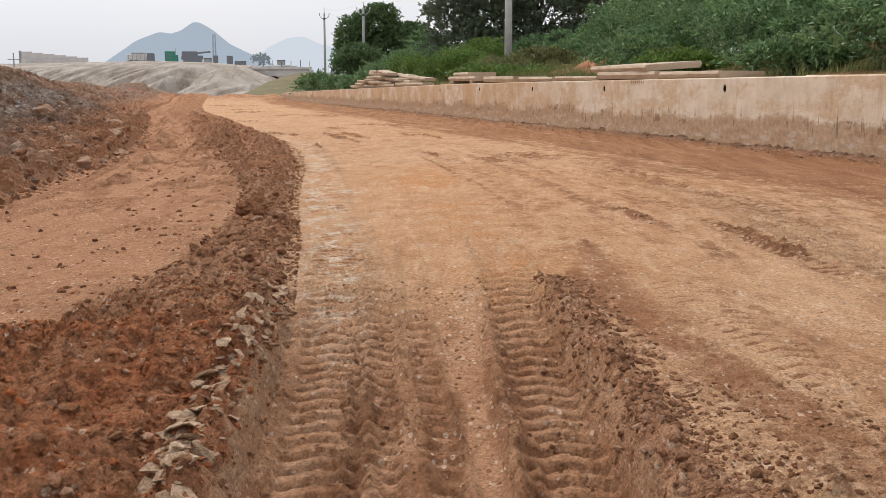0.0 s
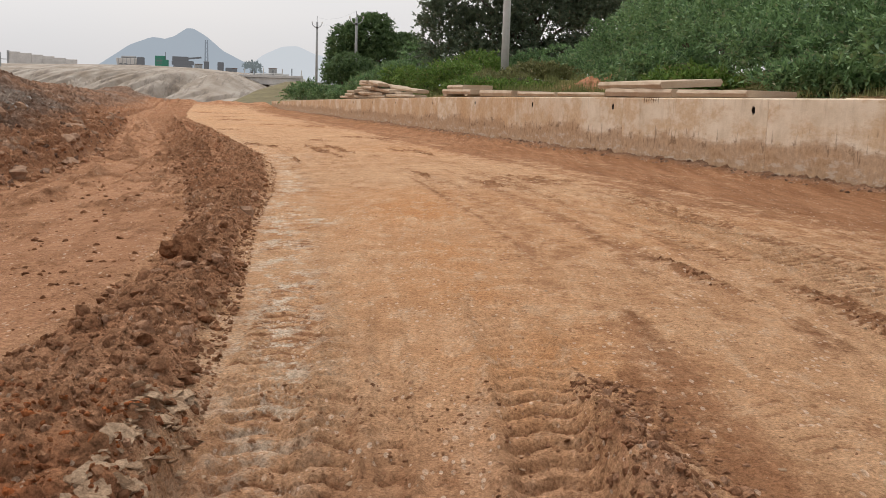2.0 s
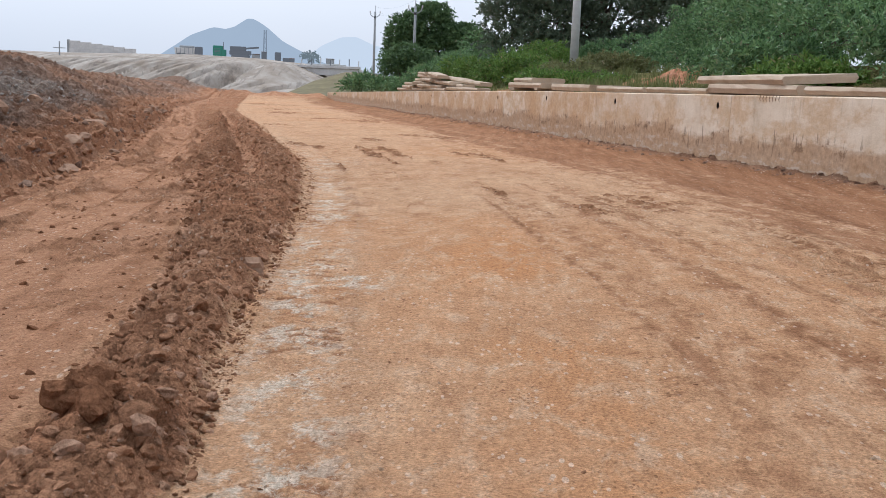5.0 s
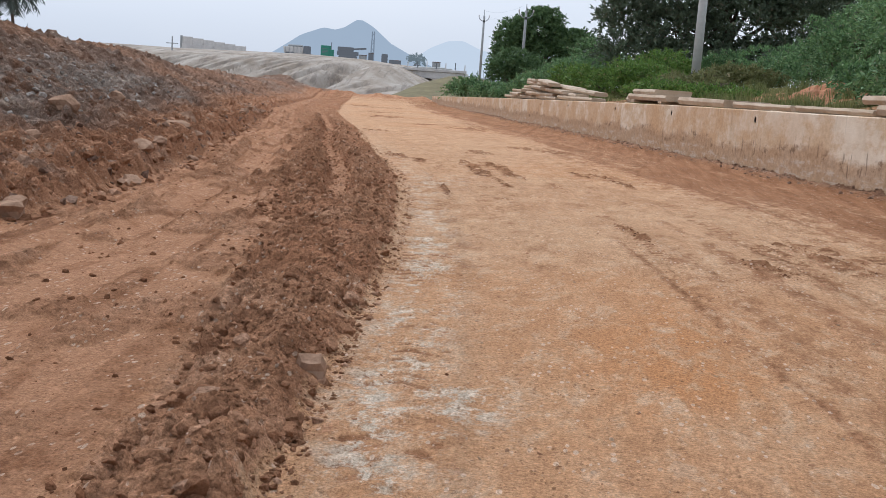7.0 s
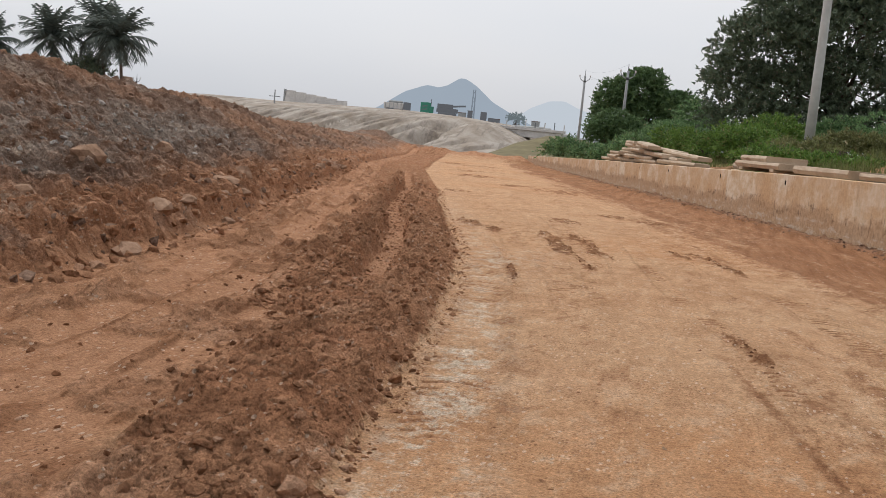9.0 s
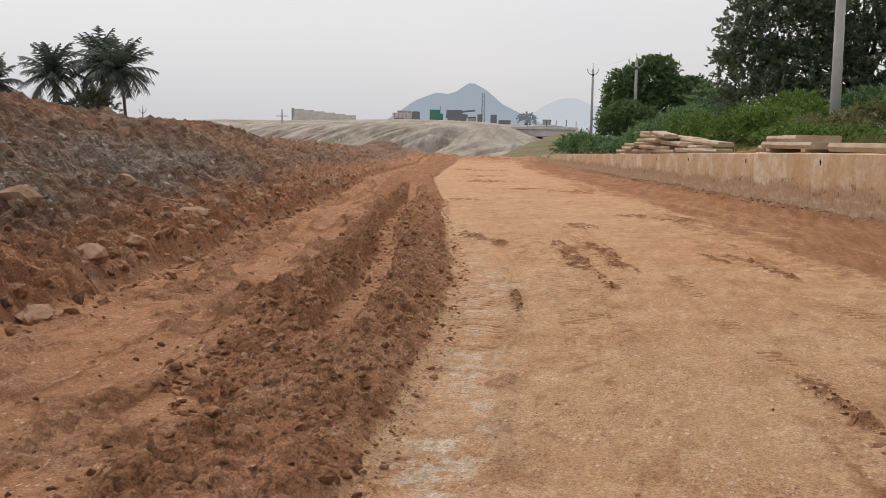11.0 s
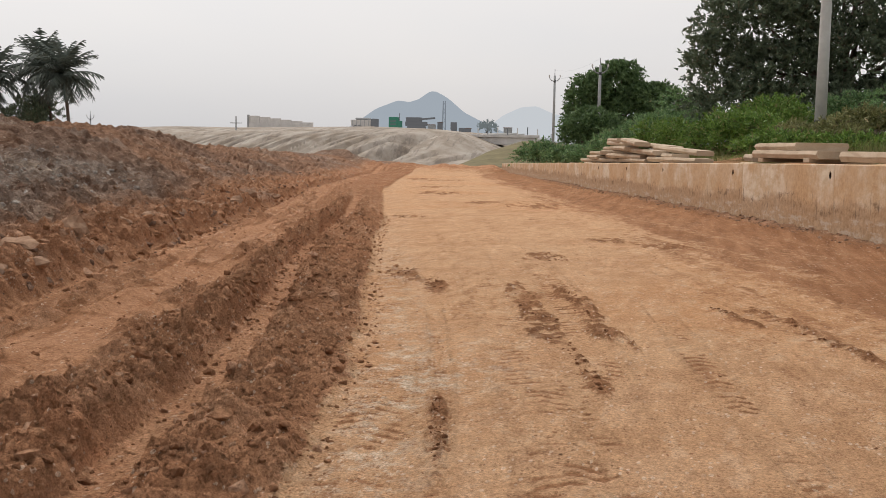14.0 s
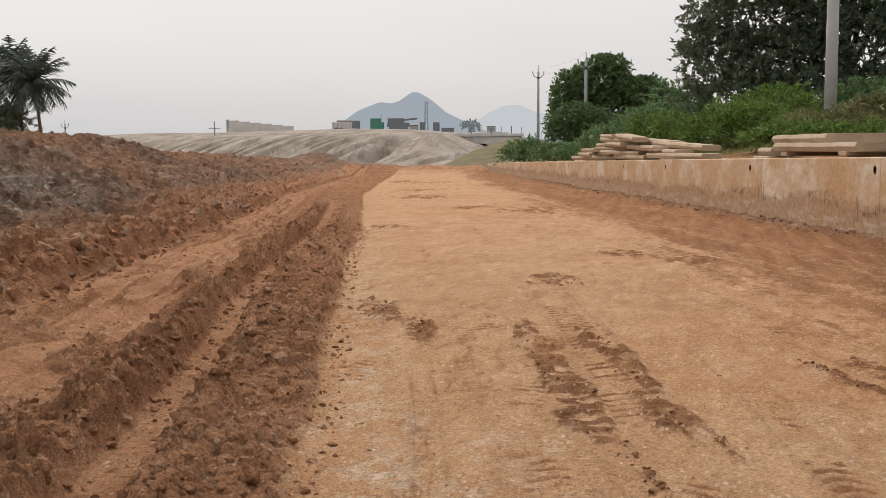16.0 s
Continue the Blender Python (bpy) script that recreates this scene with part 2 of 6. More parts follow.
        tear = m.math("MULTIPLY", m.step(m.noise(1.0, 4, 0.6, at((9.0, 1.0, 1.6))), 0.59, 0.66), m.math("MULTIPLY", m.step(level, 0.12, 0.25), m.math("SUBTRACT", 1.0, m.step(level, 0.55, 0.8))))
        col = m.mix(m.math("MULTIPLY", tear, 0.6), col, (0.13, 0.085, 0.055))
        drip = m.math("MULTIPLY", m.step(m.noise(1.0, 3, 0.6, at((13.0, 1.0, 0.6))), 0.61, 0.70), m.step(level, 0.80, 1.15))
        col = m.mix(m.math("MULTIPLY", drip, 0.22), col, (0.19, 0.14, 0.105))
    m.color(m.mix(1.0, col, m.ramp(grit, [(0.2, (0.82, 0.82, 0.82)), (0.8, (1.12, 1.12, 1.12))]), "MULTIPLY"))
    m.bump(fine, 0.35, 0.02)
    m.bump(grit, 0.3, 0.006)
    return m.m


def leaf_material(name, dark, light, dry=None):
    m = Mat(name, 0.62, 0.3)
    geo = m.t.nodes.new("ShaderNodeNewGeometry")
    rnd = geo.outputs["Random Per Island"]
    patch = m.noise(0.5, 3, 0.6, m.where("Object"))
    stops = [(0.0, dark), (0.88, light)] + ([(0.97, dry)] if dry else [])
    col = m.mix(m.step(patch, 0.35, 0.7), m.ramp(rnd, stops), light)
    col = m.mix(0.5, col, m.ramp(rnd, stops))
    m.color(col)
    trans = m.node("ShaderNodeBsdfTranslucent")
    m.link(col, trans.inputs["Color"])
    mixed = m.node("ShaderNodeMixShader", Fac=0.25)
    m.link(m.b.outputs[0], mixed.inputs[1])
    m.link(trans.outputs[0], mixed.inputs[2])
    m.link(mixed.outputs[0], m.t.nodes["Material Output"].inputs["Surface"])
    return m.m


def plain_material(name, base, rough=0.6, metal=0.0, spread=0.15, scale=6.0):
    m = Mat(name, rough, 0.4)
    m.b.inputs["Metallic"].default_value = metal
    f = m.noise(scale, 6, 0.7, m.where("Object"))
    lo, hi = tuple(c * (1 - spread) for c in base), tuple(c * (1 + spread) for c in base)
    m.color(m.ramp(f, [(0.3, lo), (0.7, hi)]))
    m.bump(f, 0.2, 0.01)
    return m.m


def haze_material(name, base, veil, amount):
    """Far hills of forested rock, and other distant things: hazy air put into their colour as glow."""
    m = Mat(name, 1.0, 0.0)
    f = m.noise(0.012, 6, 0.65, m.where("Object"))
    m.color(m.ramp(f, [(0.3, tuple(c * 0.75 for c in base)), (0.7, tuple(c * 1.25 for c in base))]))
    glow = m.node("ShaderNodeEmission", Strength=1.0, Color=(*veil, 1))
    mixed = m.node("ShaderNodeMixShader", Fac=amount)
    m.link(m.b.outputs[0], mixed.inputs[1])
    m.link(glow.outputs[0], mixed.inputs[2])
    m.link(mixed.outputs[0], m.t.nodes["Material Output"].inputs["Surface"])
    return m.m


EARTH = earth_material()
CLOD = clod_material("loose_red_brown_clods", (0.26, 0.130, 0.071), (0.41, 0.218, 0.123), (0.47, 0.285, 0.185))
CLOD_BANK = clod_material("brown_spoil_clods", (0.16, 0.095, 0.066), (0.29, 0.185, 0.130), (0.33, 0.225, 0.165))
CLOD_RED = clod_material("brick_red_clods", (0.23, 0.092, 0.046), (0.40, 0.160, 0.070), (0.42, 0.13, 0.045))
CLOD_DARK = clod_material("dark_damp_clods", (0.165, 0.075, 0.039), (0.275, 0.130, 0.067))
CLOD_PALE = clod_material("pale_dried_flakes", (0.36, 0.232, 0.145), (0.56, 0.395, 0.265))
GREY_RUBBLE = clod_material("grey_rubble", (0.22, 0.19, 0.16), (0.44, 0.395, 0.35))
STONE = stone_material("tan_boulder_stone", (0.255, 0.150, 0.095), (0.42, 0.275, 0.185))
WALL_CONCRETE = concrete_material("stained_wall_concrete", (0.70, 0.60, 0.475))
SLAB_CONCRETE = concrete_material("precast_slab_concrete", (0.475, 0.375, 0.275), False)
OLD_CONCRETE = plain_material("weathered_pole_concrete", (0.33, 0.34, 0.34), 0.85, 0.0, 0.2, 3.0)
PARAPET_CONCRETE = plain_material("new_grey_concrete", (0.58, 0.555, 0.53), 0.85, 0.0, 0.15, 0.8)
PALE_POLE = plain_material("pale_spun_concrete", (0.50, 0.50, 0.48), 0.85, 0.0, 0.12, 2.0)
HOLE_SHADE = plain_material("weep_hole_shade", (0.045, 0.035, 0.03), 0.7)
RUSTY_BAR = plain_material("rusty_reinforcement", (0.16, 0.085, 0.05), 0.75, 0.3)
METAL_DARK = plain_material("dark_steel", (0.07, 0.07, 0.075), 0.55, 0.5)
GALVANISED = plain_material("galvanised_steel", (0.30, 0.31, 0.32), 0.5, 0.6)
BARK = plain_material("grey_brown_bark", (0.115, 0.085, 0.065), 0.95, 0.0, 0.35, 9.0)
LEAF_DARK = leaf_material("dark_tree_leaves", (0.058, 0.080, 0.054), (0.155, 0.195, 0.118), (0.20, 0.17, 0.12))
LEAF_VINE = leaf_material("vine_leaves", (0.045, 0.085, 0.040), (0.145, 0.225, 0.090))
LEAF_THORN = leaf_material("thorn_bush_leaves", (0.050, 0.105, 0.046), (0.215, 0.345, 0.140), (0.26, 0.26, 0.15))
LEAF_BRIGHT = leaf_material("bright_shrub_leaves", (0.045, 0.098, 0.022), (0.20, 0.315, 0.064), (0.27, 0.23, 0.10))
LEAF_SCRUB = leaf_material("dry_scrub_leaves", (0.10, 0.115, 0.045), (0.27, 0.27, 0.11), (0.33, 0.25, 0.13))
# frond greens greyed and blued, so distance haze sits in the colour
LEAF_PALM = leaf_material("palm_fronds", (0.050, 0.066, 0.058), (0.115, 0.136, 0.112))
GRASS_DRY = leaf_material("dry_grass_blades", (0.095, 0.12, 0.04), (0.26, 0.27, 0.10))
# hills, far foliage, deck and cables carry the air's haze as glow in their colour
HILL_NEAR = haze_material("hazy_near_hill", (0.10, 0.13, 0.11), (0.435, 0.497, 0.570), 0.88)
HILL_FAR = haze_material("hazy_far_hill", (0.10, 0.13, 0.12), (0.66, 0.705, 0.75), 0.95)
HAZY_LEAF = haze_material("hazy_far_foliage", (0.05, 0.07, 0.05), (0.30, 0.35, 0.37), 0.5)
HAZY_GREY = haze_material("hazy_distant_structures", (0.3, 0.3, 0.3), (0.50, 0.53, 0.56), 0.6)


# ---- mesh helpers ----
def put(x, y, h):
    """A place on the banked road's own plane, as a place in the world."""
    return Vector((x, y, h + SLOPE * x))


def mesh_of(name, verts, faces, material, smooth=False):
    me = bpy.data.meshes.new(name)
    verts, faces = np.asarray(verts, np.float32), np.asarray(faces, np.int32)
    n = faces.shape[1]
    me.vertices.add(len(verts))
    me.vertices.foreach_set("co", verts.ravel())
    me.loops.add(faces.size)
    me.loops.foreach_set("vertex_index", faces.ravel())
    me.polygons.add(len(faces))
    me.polygons.foreach_set("loop_start", np.arange(0, faces.size, n, dtype=np.int32))
    me.polygons.foreach_set("use_smooth", np.full(len(faces), smooth))
    me.update(calc_edges=True)
    me.materials.append(material)
    return me


def from_bm(name, bm, material, smooth=False):
    me = bpy.data.meshes.new(name)
    bm.normal_update()
    bm.to_mesh(me)
    bm.free()
    me.materials.append(material)
    if smooth:
        me.polygons.foreach_set("use_smooth", np.ones(len(me.polygons), bool))
    return me


def part(name, bm, material, parent, label="", m=None, smooth=False):
    """One mesh object under a thing or under a part."""
    me = from_bm(name, bm, material, smooth) if isinstance(bm, bmesh.types.BMesh) else bm
    ob = new(name, me)
    ob.parent = parent
    if m is not None:
        ob.matrix_basis = m
    if label:
        tagged(ob, label)
    return ob


def thing(name, place, label, category, group="", rz=0.0, kind=""):
    """An Empty at a thing's base."""
    ob = new(name)
    ob.empty_display_size = 0.2
    ob.matrix_basis = Matrix.Translation(place) @ pose(0, 0, 0, 0, 0, rz)
    return tagged(ob, label, category, group, kind)


def box(bm, size, m=Matrix(), bevel=0.0):
    """A bevelled box of that size, its middle at m."""
    made = bmesh.ops.create_cube(bm, size=1.0, matrix=m @ Matrix.Diagonal((*size, 1)))
    if bevel:
        edges = list({e for v in made["verts"] for e in v.link_edges})
        bmesh.ops.bevel(bm, geom=edges, offset=bevel, segments=1, affect="EDGES", profile=0.5)
    return bm


def tube(bm, points, radii, sides=10):
    """A tapered tube along points."""
    rings = []
    for i, p in enumerate(points):
        p = Vector(p)
        a, b = Vector(points[max(i - 1, 0)]), Vector(points[min(i + 1, len(points) - 1)])
        q = (b - a).to_track_quat("Z", "Y")
        rings.append([bm.verts.new(p + q @ Vector((math.cos(k * math.tau / sides) * radii[i], math.sin(k * math.tau / sides) * radii[i], 0))) for k in range(sides)])
    for r0, r1 in zip(rings, rings[1:]):
        for k in range(sides):
            bm.faces.new((r0[k], r0[(k + 1) % sides], r1[(k + 1) % sides], r1[k]))
    bm.faces.new(list(reversed(rings[0])))
    bm.faces.new(rings[-1])
    return bm


# ---- smooth noise on arrays ----
def lattice(ix, iy, seed):
    n = (ix.astype(np.int64) * 374761393 + iy.astype(np.int64) * 668265263 + seed * 974634777) & 0xFFFFFFFF
    n = ((n ^ (n >> 13)) * 1274126177) & 0xFFFFFFFF
    return ((n ^ (n >> 16)) & 0xFFFFFF) / float(0xFFFFFF)


def value_noise(x, y, seed=0):
    ix, iy = np.floor(x), np.floor(y)
    fx, fy = x - ix, y - iy
    fx, fy = fx * fx * (3 - 2 * fx), fy * fy * (3 - 2 * fy)
    a, b = lattice(ix, iy, seed), lattice(ix + 1, iy, seed)
    c, d = lattice(ix, iy + 1, seed), lattice(ix + 1, iy + 1, seed)
    return (a + (b - a) * fx) * (1 - fy) + (c + (d - c) * fx) * fy


def fbm(x, y, size, octaves=4, seed=0, gain=0.5):
    total, amp, norm = 0.0, 1.0, 0.0
    for k in range(octaves):
        total = total + amp * value_noise(x / size * 2 ** k, y / size * 2 ** k, seed + 17 * k)
        norm, amp = norm + amp, amp * gain
    return total / norm


def lumps(x, y, size, seed=0):
    """Packed rounded clods: 0 in the joints to about 1 on their tops."""
    gx, gy = x / size, y / size
    ix, iy = np.floor(gx), np.floor(gy)
    best = np.zeros_like(gx)
    for dx in (-1, 0, 1):
        for dy in (-1, 0, 1):
            cx, cy = ix + dx, iy + dy
            px, py = cx + lattice(cx, cy, seed), cy + lattice(cx, cy, seed + 5)
            r = 0.35 + 0.6 * lattice(cx, cy, seed + 9)
            q = 1 - ((gx - px) ** 2 + (gy - py) ** 2) / (r * r)
            best = np.maximum(best, np.sqrt(np.maximum(q, 0)) * r)
    return best


def fragments(x, y, size, seed=0):
    """Broken chunks: each its own height, with steep sides and narrow joints."""
    gx = x / size + 0.35 * (value_noise(x / size * 2.3, y / size * 2.3, seed + 31) - 0.5)
    gy = y / size + 0.35 * (value_noise(x / size * 2.3, y / size * 2.3, seed + 37) - 0.5)
    ix, iy = np.floor(gx), np.floor(gy)
    f1, f2, tall = np.full(gx.shape, 9.0), np.full(gx.shape, 9.0), np.zeros_like(gx)
    for dx in (-1, 0, 1):
        for dy in (-1, 0, 1):
            cx, cy = ix + dx, iy + dy
            q = np.hypot(gx - cx - lattice(cx, cy, seed), gy - cy - lattice(cx, cy, seed + 5))
            closer = q < f1
            f2 = np.where(closer, f1, np.minimum(f2, q))
            tall = np.where(closer, lattice(cx, cy, seed + 9) + 0.9 * (lattice(cx, cy, seed + 12) - 0.5) * (gx - cx) + 0.9 * (lattice(cx, cy, seed + 14) - 0.5) * (gy - cy), tall)
            f1 = np.where(closer, q, f1)
    return np.clip(tall, -0.2, 1.3) * smooth(f2 - f1, 0.02, 0.22)


def smooth(a, lo, hi):
    t = np.clip((a - lo) / (hi - lo), 0, 1)
    return t * t * (3 - 2 * t)


# ---- the plan of the ground ----
EDGE_Y = [-80, 0, 3.3, 5.7, 7.2, 9.9, 12.1, 14.2, 17.5, 19.7, 22.3, 25.3, 27.6, 30.7, 38.5, 41.8, 66, 72, 82, 110, 200, 5000]
EDGE_X = [6, -0.35, -0.63, -0.88, -1.07, -1.42, -1.83, -2.1, -2.55, -2.92, -3.45, -4.1, -4.75, -5.72, -8.0, -8.85, -16.2, -17.6, -20.2, -27, -40, -40]
fine_y = np.linspace(-80, 220, 3001)
fine_x = np.interp(fine_y, EDGE_Y, EDGE_X)
kernel = np.exp(-0.5 * (np.arange(-30, 31) / 11.0) ** 2)
fine_x = np.convolve(np.pad(fine_x, 30, mode="edge"), kernel / kernel.sum(), "valid")


def edge(y):
    """The left edge of the packed road."""
    return np.interp(y, fine_y, fine_x)


WALL_X, WALL_Y, WALL_K = 5.6, 21.7, -0.262
WALL_L = math.hypot(1, WALL_K)


def wall_place(s, d=0.0):
    """A place s metres along the drain wall's road face and d metres behind it."""
    return WALL_X + (s * WALL_K + d) / WALL_L, WALL_Y + (s - d * WALL_K) / WALL_L


def wall_behind(x, y):
    return ((x - WALL_X) - WALL_K * (y - WALL_Y)) / WALL_L


def wall_along(x, y):
    return ((y - WALL_Y) + WALL_K * (x - WALL_X)) / WALL_L


def wall_top(s):
    return np.interp(s, [-20, 20, 55, 105], [1.26, 1.28, 1.08, 0.72])


def berm_width(y):
    return np.interp(y, [0, 4, 5.5, 7, 9.5, 12.5, 14.2, 16.7, 18.7, 22.4, 28, 34, 44, 60, 120], [2.6, 2.3, 1.15, 0.9, 0.62, 0.65, 0.8, 1.2, 1.3, 1.85, 1.9, 1.7, 2.2, 2.4, 2.6])


# tyre lanes: (y, x) from near to far, width, depth, lug spacing, mud ridge beside it
LANES = [
    ([(0.5, -0.12), (3.1, -0.33), (6.6, -0.66), (9.2, -0.86)], 0.36, 0.046, 0.165, 0),
    ([(0.5, 0.08), (3.1, -0.10), (6.5, -0.36), (9.2, -0.52)], 0.22, 0.038, 0.165, 0),
    ([(0.5, 0.30), (3.1, 0.20), (6.5, -0.10), (8.5, -0.25)], 0.15, 0.030, 0.165, 0),
    ([(0.5, 0.72), (3.2, 0.67), (6.0, 0.575), (7.2, 0.54), (9.4, 0.40)], 0.36, 0.056, 0.17, 0),
    ([(0.5, 0.20), (3.1, 0.11), (6.5, -0.19)], 0.09, -0.020, 0.15, 0),
    ([(0.5, 0.56), (3.5, 0.48), (6.4, 0.35)], 0.10, -0.028, 0.15, 0),
    ([(20.0, -1.2), (22.9, -2.0), (25.5, -2.35), (28.5, -2.92), (30.7, -3.42), (35.5, -4.6)], 0.36, 0.013, 0.14, 0),
    ([(20.5, -1.8), (22.9, -2.26), (24.8, -2.72), (26.9, -3.27), (30.8, -4.34), (36, -5.6)], 0.44, 0.010, 0.135, 0),
    ([(21.0, -2.50), (23.0, -2.95), (25.0, -3.42), (29.0, -4.5)], 0.14, 0.024, 0.14, 0),
    ([(19.0, -2.50), (21.6, -3.02), (23.0, -3.37), (26.6, -4.30), (28.4, -4.88), (32.4, -6.1), (37, -7.4)], 0.46, 0.012, 0.14, 0),
    ([(16.5, 0.15), (19.2, -0.27), (20.9, -0.62), (23.3, -1.2), (26.5, -1.75), (30.0, -2.3)], 0.22, 0.014, 0.14, 0),
    ([(3.5, 3.55), (7.2, 3.35), (9.0, 3.28), (10.6, 3.15), (13.0, 2.85), (18.0, 2.0)], 0.60, 0.060, 0.15, 0),
    ([(3.5, 2.98), (6.3, 2.92), (8.0, 2.78), (10.2, 2.62), (12.0, 2.42), (16.0, 1.75)], 0.30, 0.028, 0.14, 1),
    ([(14.0, 1.9), (17.7, 1.25), (20.5, 0.9)], 0.28, 0.018, 0.17, 1),
    ([(8.2, 2.42), (9.4, 2.12), (10.0, 1.98), (11.1, 1.88), (12.3, 1.72), (14.5, 1.4)], 0.09, -0.03, 0.17, 1),
    ([(1.5, 1.75), (2.8, 1.62), (3.9, 1.50), (5.5, 1.20), (8.7, 0.86), (12.6, 0.50), (17.3, 0.02), (23.4, -1.2)], 0.40, 0.008, 0.13, 0),
    ([(2.0, 2.05), (5.0, 1.80), (7.2, 1.50), (10.4, 1.42), (13.0, 1.10), (18.0, 0.3)], 0.34, 0.008, 0.15, 0),
    ([(5.0, -0.55), (8.0, -0.80), (12.0, -1.45), (16.0, -2.0), (21.0, -2.85)], 0.52, 0.018, 0.16, 0),
    ([(8.0, 3.9), (12.0, 3.5), (17.0, 2.6), (22.0, 1.6), (28.0, 0.0)], 0.45, 0.022, 0.18, 1),
    ([(9.0, 5.2), (13.0, 4.9), (18.0, 4.0), (26.0, 2.2), (34.0, 0.2)], 0.5, 0.028, 0.18, 1),
    ([(16.0, 1.6), (20.0, 0.8), (25.6, -0.25), (29.3, -1.25), (34.0, -2.6)], 0.30, 0.014, 0.15, 0),
]
# browner strips that wheels have worn along the road: (y, x) from near to far, half width, strength
BANDS = [
    ([(1.5, 1.75), (2.8, 1.62), (3.9, 1.50), (5.5, 1.20), (8.0, 1.15), (10.0, 1.05), (12.8, 0.75), (17.0, 0.0), (23.4, -1.2)], 0.38, 0.54),
    ([(3.0, 3.3), (6.3, 3.10), (10.2, 2.85), (14.0, 2.2), (20.0, 1.2)], 0.55, 0.26),
    ([(9.0, -0.1), (14.0, -0.9), (20.0, -1.9), (28.0, -3.6), (36.0, -6.0)], 0.22, 0.30),
    ([(8.0, 2.2), (13.0, 1.75), (17.0, 1.05), (24.0, -0.2)], 0.62, 0.50),
    ([(14.0, 1.3), (20.0, 0.2), (28.0, -1.4), (40.0, -4.4)], 0.25, 0.34),
]
# smeared dark mud on the road: x, y, half width, half length, turn
MUD = [(1.45, 19.1, 0.45, 1.2, -0.3), (0.80, 18.0, 0.25, 0.6, -0.5), (-0.37, 19.75, 0.11, 0.95, -0.2), (2.0, 9.9, 0.10, 1.0, -0.15), (-3.12, 27.7, 0.23, 2.5, -0.27), (-2.74, 28.2, 0.17, 2.2, -0.23), (-2.45, 25.4, 0.08, 1.2, -0.25),
       (-0.72, 27.4, 0.12, 1.9, -0.27), (-2.16, 36.3, 0.55, 0.7, -0.9), (-3.25, 37.2, 0.50, 0.7, -0.6), (-3.80, 33.5, 0.42, 0.6, -0.2), (-8.93, 44.0, 0.45, 0.8, -0.3), (-5.5, 31.2, 0.32, 0.9, -0.3), (-4.72, 30.0, 0.18, 0.9, -0.3),
       (-6.7, 50.9, 0.9, 2.4, -0.3), (-8.6, 52.2, 0.7, 1.5, 0.2), (-3.08, 23.5, 0.07, 0.95, -0.24), (-1.30, 28.1, 0.07, 0.8, -0.36), (-20.4, 88.0, 1.5, 3.0, -0.3),
       (-17.5, 84.0, 1.6, 2.2, 0.2), (-14.5, 70.0, 1.3, 2.2, 0.5), (-12.2, 61.0, 1.0, 2.4, -0.5), (2.75, 8.3, 0.14, 1.5, -0.12), (1.35, 2.6, 0.22, 0.7, -0.2)]


def bank_crest(y):
    return np.interp(y, [-60, 25, 34, 45, 62, 66, 78, 95, 112, 135, 160, 200, 5000], [2.6, 2.75, 2.80, 2.62, 2.68, 2.15, 2.05, 1.95, 1.75, 1.2, 0.75, 0.3, 0.0])


